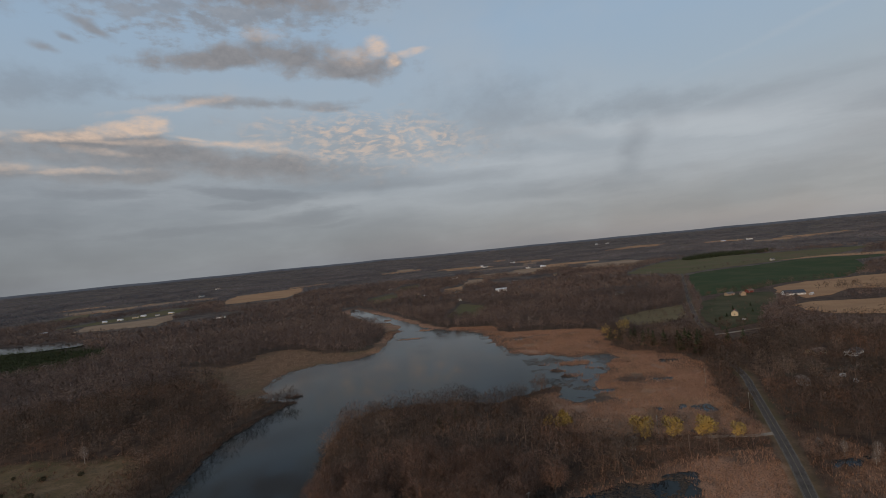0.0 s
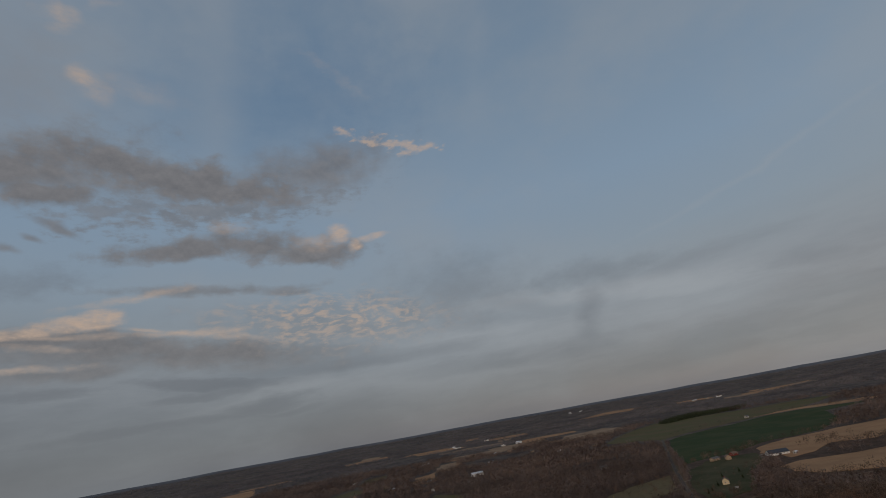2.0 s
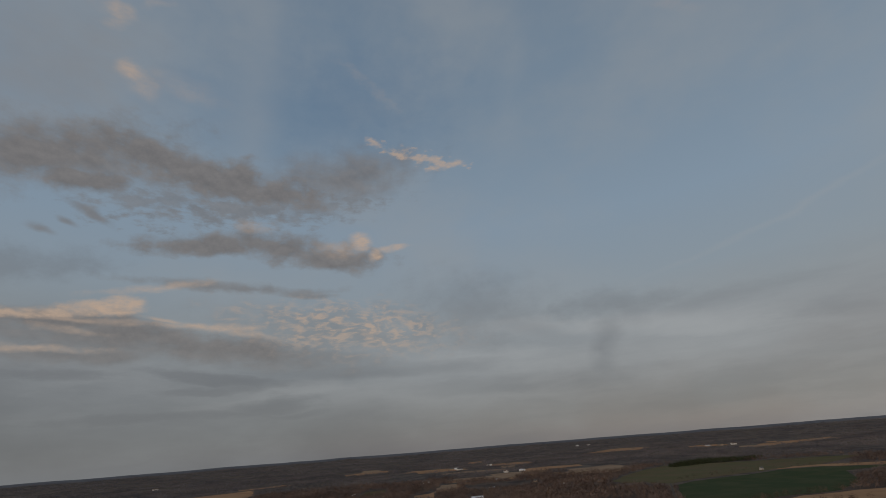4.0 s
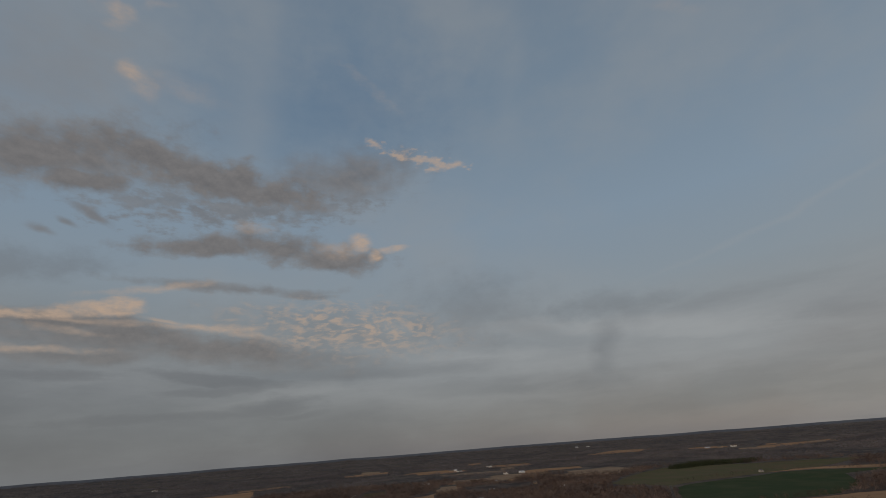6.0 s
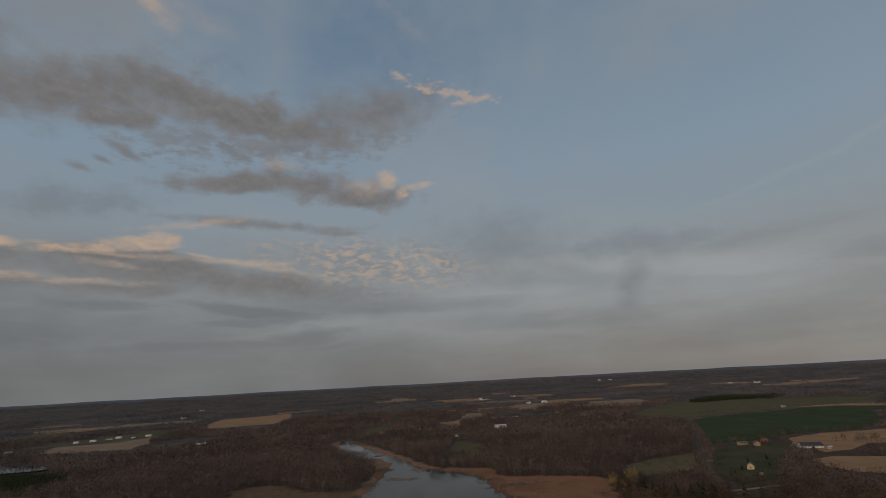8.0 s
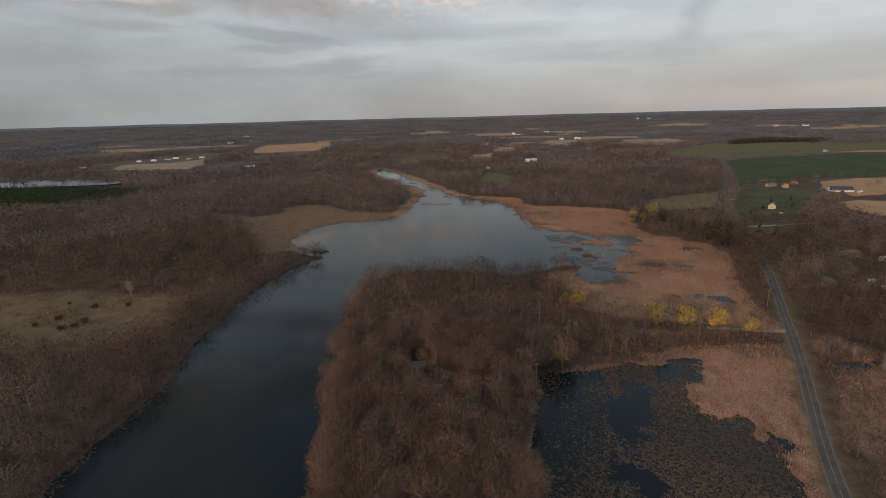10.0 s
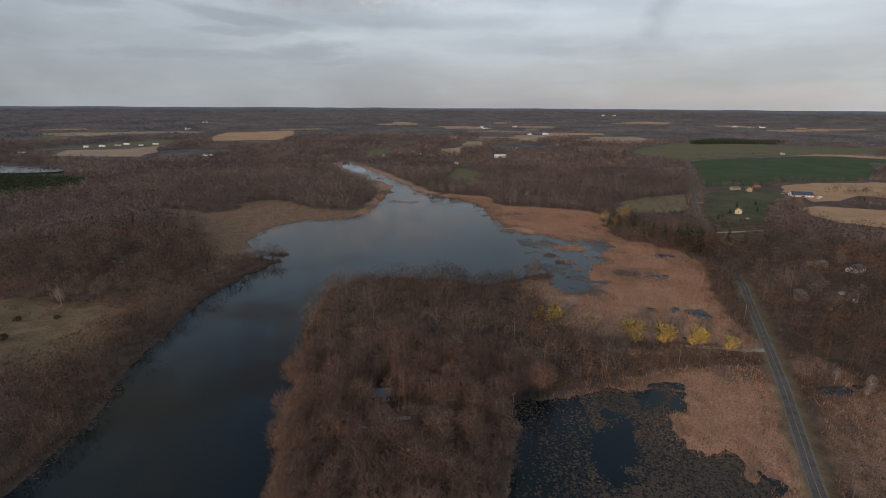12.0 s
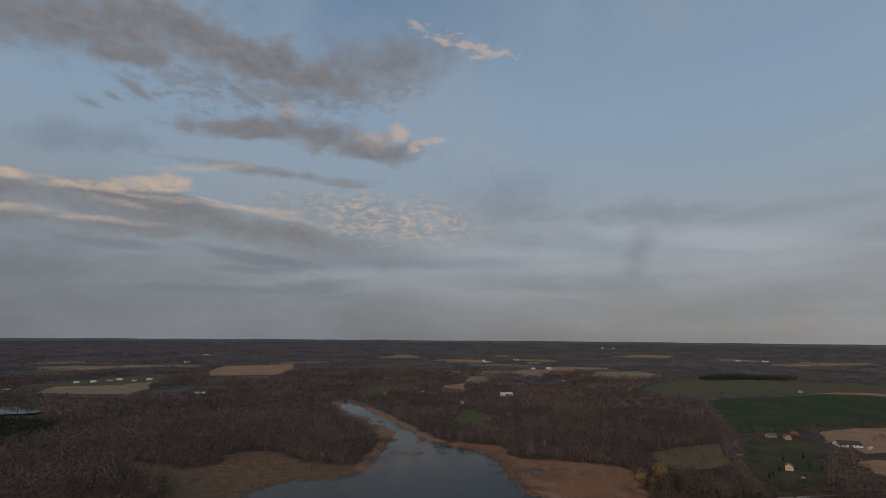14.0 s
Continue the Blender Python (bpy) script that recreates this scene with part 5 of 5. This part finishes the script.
for nm, p, gap, label in (("pine_plantation", P_CONIFER, 6.5, "dense dark green pine plantation"), ("pine_shelter_belt", P_SHELTER, 8, "dark pine shelter belt beyond the pasture")):
    lo, hi = p.min(0), p.max(0)
    gx2, gy2 = np.meshgrid(np.arange(lo[0], hi[0], gap), np.arange(lo[1], hi[1], gap))
    gx2, gy2 = gx2.ravel() + rng.uniform(-2, 2, gx2.size), gy2.ravel() + rng.uniform(-2, 2, gy2.size)
    ok = far_from(p, gx2, gy2) < 0
    plant(nm, rng, gx2[ok], gy2[ok], PINE_FAR, PINE, label, "pines")
shrub = blades(rng, unit(rng.normal(size=(130, 3))) * (1.2, 1.2, 0.8) + (0, 0, 0.9), unit(rng.normal(size=(130, 3)) + (0, 0, 0.6)), 0.9, 0.16)
thing_tree("shrub", [("crown", NM(shrub, "crown", SHRUB))], [(-240, 269, 1.3), (-220, 272, 1.2), (-229, 246, 1.5), (-230, 239, 1.3), (-248, 249, 1.4), (-236, 236, 1.2), (-255, 240, 1.0), (-262, 275, 0.8)],
           "dark rounded shrub in the rough meadow", "shrub", "meadow shrubs")

# ---- buildings ----


def gable(w, d, h, pitch, over=0.4, thick=0.22):
    """Two roof slabs over a ridge along x."""
    run = d / 2 + over
    top = h + d / 2 * pitch
    lowz = top - run * pitch
    bm = bmesh.new()
    sect = [(-run, lowz), (0, top), (run, lowz), (run, lowz + thick), (0, top + thick), (-run, lowz + thick)]
    a = [bm.verts.new((-w / 2 - over, p, q)) for p, q in sect]
    b = [bm.verts.new((w / 2 + over, p, q)) for p, q in sect]
    for s in range(6):
        bm.faces.new((a[s], a[(s + 1) % 6], b[(s + 1) % 6], b[s]))
    bm.faces.new(a)
    bm.faces.new(b)
    bmesh.ops.recalc_face_normals(bm, faces=bm.faces[:])
    return bm


def walls(w, d, h, pitch):
    bm = bmesh.new()
    sect = [(-d / 2, -0.5), (d / 2, -0.5), (d / 2, h), (0, h + d / 2 * pitch), (-d / 2, h)]
    a = [bm.verts.new((-w / 2, p, q)) for p, q in sect]
    b = [bm.verts.new((w / 2, p, q)) for p, q in sect]
    for s in range(5):
        bm.faces.new((a[s], a[(s + 1) % 5], b[(s + 1) % 5], b[s]))
    bm.faces.new(a)
    bm.faces.new(b)
    bmesh.ops.recalc_face_normals(bm, faces=bm.faces[:])
    return bm


def house(name, x, y, turn, w, d, h, pitch, wall, roof, label, category, wins=3, chimney=False, big_door=False, group="", annex=None):
    top = new(name)
    top.matrix_world = pose(x, y, float(height(x, y)[0]), 0, 0, turn)
    tagged(top, label, category, group)
    part("wall", walls(w, d, h, pitch), wall, top)
    r = part("roof", gable(w, d, h, pitch), roof, top)
    if chimney:
        part("chimney", box(0.8, 0.8, 1.8, w * 0.2, 0.3, h + d / 2 * pitch - 0.7), RED_WALL, r)
    for side in (-1, 1):
        for k in range(wins):
            wx = -w / 2 + w * (k + 0.5) / wins
            if side == -1 and k == wins // 2:
                dw, dh = (w * 0.16, h * 0.8) if big_door else (1.1, 2.1)
                part("door", box(dw, 0.08, dh, wx, side * (d / 2 + 0.03), 0), DARK if big_door else RED_WALL, top)
                continue
            fr = part("window", box(1.3, 0.10, 1.3, wx, side * (d / 2 + 0.03), h * 0.38), WHITE_WALL, top)
            part("pane", box(1.05, 0.06, 1.05, wx, side * (d / 2 + 0.07), h * 0.38 + 0.12), GLASS, fr)
    for side in (-1, 1):
        fr = part("window", box(0.10, 1.2, 1.3, side * (w / 2 + 0.03), 0, h * 0.4), WHITE_WALL, top)
        part("pane", box(0.06, 0.95, 1.05, side * (w / 2 + 0.07), 0, h * 0.4 + 0.12), GLASS, fr)
    if annex:
        aw, ad, ah = annex
        part("porch", walls(aw, ad, ah, pitch * 0.6), wall, top).location = (w / 2 + aw / 2 - 0.1, -d * 0.1, 0)
        part("porch_roof", gable(aw, ad, ah, pitch * 0.6), roof, top).location = (w / 2 + aw / 2 - 0.1, -d * 0.1, 0)
    return top


house("farmhouse", 359, 562, 55, 9, 7, 4.4, 0.75, CREAM_WALL, ROOF_BROWN, "cream two-storey farmhouse with a brown gable roof", "house", 4, True, annex=(4, 4, 2.8))
house("house", 450, 720, 10, 12, 8, 3.2, 0.5, TAN_WALL, ROOF_GREY, "low tan house with a grey shingle roof", "house", 4)
house("house", 462, 706, 70, 9, 7, 4.2, 0.7, TAN_WALL, ROOF_BROWN, "tan farm building with a brown roof", "house", 3)
house("house", 490, 733, 10, 10, 7, 3.2, 0.6, RED_WALL, ROOF_BROWN, "dark red house with a brown roof", "house", 3, True)
house("barn", 512, 669, -14, 26, 15, 2.8, 0.5, WHITE_WALL, ROOF_BLUE, "long white barn with a blue-grey metal roof", "barn", 5, big_door=True)
house("shed", 524, 650, 20, 5, 4, 2.6, 0.5, WHITE_DULL, ROOF_METAL, "white shed with a pale metal roof", "shed", 2)
house("barn", 165, 1214, 3, 28, 12, 5.5, 0.4, WHITE_WALL, ROOF_METAL, "long white barn with a pale metal roof", "barn", 5, big_door=True)
house("house", 324, 355, 30, 14, 8, 3.0, 0.4, WHITE_WALL, ROOF_GREY, "white house with a grey roof among bare trees", "house", 3)
house("house", 304, 368, 10, 12, 8, 3.0, 0.4, TAN_WALL, ROOF_BROWN, "tan house hidden among bare trees", "house", 3)
house("house", 242, 302, 60, 12, 7, 3.0, 0.4, GREY_WALL, ROOF_BROWN, "brown-roofed house among trees by the road", "house", 3)
house("house", 335, 865, 5, 16, 9, 3.4, 0.5, GREY_WALL, ROOF_GREY, "grey house in a clearing of the woods", "house", 3)
house("house", 894, 1252, 15, 9, 7, 4.2, 0.8, WHITE_DULL, ROOF_GREY, "white farmhouse between two green fields", "house", 3)
house("house", -534, 1191, 10, 20, 9, 4.0, 0.5, WHITE_WALL, ROOF_GREY, "white house in the woods", "house", 3)
for hx, hy, wall, roof in ((-955, 1397, WHITE_WALL, ROOF_METAL), (-924, 1418, WHITE_WALL, ROOF_METAL), (-904, 1457, CREAM_WALL, ROOF_GREY), (-891, 1477, WHITE_WALL, ROOF_METAL), (-842, 1463, WHITE_WALL, ROOF_GREY), (-812, 1485, CREAM_WALL, ROOF_METAL)):
    house("farm_building", hx, hy, rng.uniform(-15, 15), rng.uniform(10, 16), 8, 3.2, 0.5, wall, roof, "pale farm building above a tilled field", "farm building", 3, group="far farm buildings")
for hx, hy in ((-118, 1207), (-50, 1310), (-33, 1209), (-5, 1196), (51, 1239), (229, 2374), (163, 1583), (197, 1648), (408, 2501), (386, 1543), (346, 1694), (-153, 1615), (75, 1841), (1499, 2359), (1440, 2370), (1560, 2350), (1243, 3658), (1320, 3646), (436, 1766), (500, 1318), (417, 1381), (368, 1318), (-1191, 2677), (-1044, 2174), (-1101, 1315), (-954, 1176), (218, 2374), (246, 2333), (386, 1986), (449, 1985), (175, 1430), (237, 1431), (294, 1671), (-53, 1460), (50, 1053)):
    far = hy > 1700
    house("far_house", hx, hy, rng.uniform(0, 180), 24 if far else 14, 12 if far else 8, 5 if far else 4, 0.5, WHITE_WALL if (hx + hy) % 3 else TAN_WALL, (ROOF_METAL, ROOF_GREY, ROOF_BROWN)[(hx + 2 * hy) % 3], "pale far house among trees", "house", 2, group="far houses")

# cabin and dock in the near wood
house("cabin", -24, 190, 4, 8.5, 6, 2.6, 0.30, GREY_WALL, ROOF_DULL, "weathered cabin with a dull tin roof in the woods", "cabin", 3)


def deck(x, y, turn, w, d, label):
    top = new("deck")
    top.matrix_world = pose(x, y, float(height(x, y)[0]), 0, 0, turn)
    n = int(w / 0.6)
    for k in range(n):
        part("plank", box(0.55, d, 0.06, -w / 2 + (k + 0.5) * w / n, 0, 0.6 + 0.01 * (k % 3)), PLANK, top)
    for sx in (-1, 1):
        for sy in (-1, 1):
            part("post", rod(0.08, 0.08, (sx * w * 0.45, sy * d * 0.4, -0.6), (sx * w * 0.45, sy * d * 0.4, 0.62)), WOOD_POLE, top)
    return tagged(top, label, "deck")


deck(-15, 174.5, 6, 9, 2.2, "grey plank deck on short posts in the woods")
deck(-56, 192, 80, 3.0, 2.2, "small grey plank landing at the shore")


def boat(x, y, turn):
    """An overturned small rowing boat."""
    top = new("rowing_boat")
    top.matrix_world = pose(x, y, float(height(x, y)[0]) + 0.05, 0, 0, turn)
    bm = bmesh.new()
    rows = []
    for k in range(9):
        f = k / 8
        wdt = 0.7 * math.sin(math.pi * (0.12 + 0.8 * f)) ** 0.7
        rows.append([bm.verts.new((-1.8 + 3.6 * f, wdt * math.cos(th), 0.5 * math.sin(th))) for th in np.linspace(0, math.pi, 7)])
    for a, b in zip(rows, rows[1:]):
        for m in range(6):
            bm.faces.new((a[m], a[m + 1], b[m + 1], b[m]))
    bm.faces.new(rows[0])
    bm.faces.new(rows[-1])
    bmesh.ops.recalc_face_normals(bm, faces=bm.faces[:])
    part("hull", bm, WHITE_WALL, top)
    part("keel", box(3.4, 0.06, 0.08, 0, 0, 0.48), METAL, top)
    return tagged(top, "overturned white rowing boat near the shore", "boat", "rowing boats")


boat(-29, 170, 20)
boat(-51, 196, 70)


def utility_pole(x, y, turn):
    top = new("utility_pole")
    top.matrix_world = pose(x, y, float(height(x, y)[0]), 0, 0, turn)
    part("pole", rod(0.17, 0.11, (0, 0, -0.6), (0, 0, 11)), WOOD_POLE, top)
    arm = part("crossarm", box(2.4, 0.12, 0.14, 0, 0.16, 10.2), WOOD_POLE, top)
    for k in (-1.05, -0.4, 0.4, 1.05):
        part("insulator", rod(0.06, 0.04, (k, 0.16, 10.34), (k, 0.16, 10.6), 6), METAL, arm)
    part("brace", rod(0.03, 0.03, (0.8, 0.16, 10.2), (0, 0.12, 9.4), 5), METAL, top)
    return tagged(top, "weathered wooden utility pole beside the road", "utility pole", "utility poles")


for px, py, a in ((187, 323, 60), (181, 265, 60), (31, 178, 30), (116, 245, 80), (262, 455, 65), (318, 600, 65)):
    utility_pole(px, py, a)

# fallen logs along the bank
log_me = mesh_of("fallen_log", *tube([(-2.2, 0, 0.15), (0, 0.2, 0.2), (2.4, -0.1, 0.12)], [0.14, 0.17, 0.09], 5), BARK)
lx, ly = scatter(rng, 90, 420, 9)
ls = shore(lx, ly)
pick = np.where((ls > -1.5) & (ls < 1.5) & (far_from(P_LAKE, lx, ly) < 12) & (lx < 40))[0][:70]
for n in pick:
    ob = new("fallen_log", log_me)
    ob.matrix_world = pose(lx[n], ly[n], max(float(height(lx[n], ly[n])[0]), -0.05), 0, rng.uniform(-4, 4), rng.uniform(0, 360)) @ Matrix.Scale(rng.uniform(0.6, 1.5), 4)
    tagged(ob, "grey fallen log lying along the lake bank", "log", "fallen logs")


def trailer(x, y, turn):
    """A white box trailer with wheels and a drawbar."""
    top = new("trailer")
    top.matrix_world = pose(x, y, float(height(x, y)[0]), 0, 0, turn)
    body = part("body", box(4.0, 1.9, 1.7, 0, 0, 0.6, bevel=0.08), PLANK, top)
    part("door", box(0.06, 1.4, 1.4, -2.03, 0, 0.7), METAL, body)
    for sx in (-0.5, 0.5):
        for sy in (-1.05, 1.05):
            w = part("wheel", rod(0.36, 0.36, (sx, sy - 0.12, 0.36), (sx, sy + 0.12, 0.36), 12), DARK, top)
            part("rim", rod(0.18, 0.18, (sx, sy - 0.14, 0.36), (sx, sy + 0.14, 0.36), 8), METAL, w)
    part("drawbar", rod(0.06, 0.06, (1.95, 0, 0.7), (3.2, 0, 0.45), 6), METAL, top)
    return tagged(top, "pale grey box trailer parked among bare trees", "trailer", "parked trailers")


for px, py, a in ((273, 306, 20), (270, 292, 70), (349, 529, 15)):
    trailer(px, py, a)
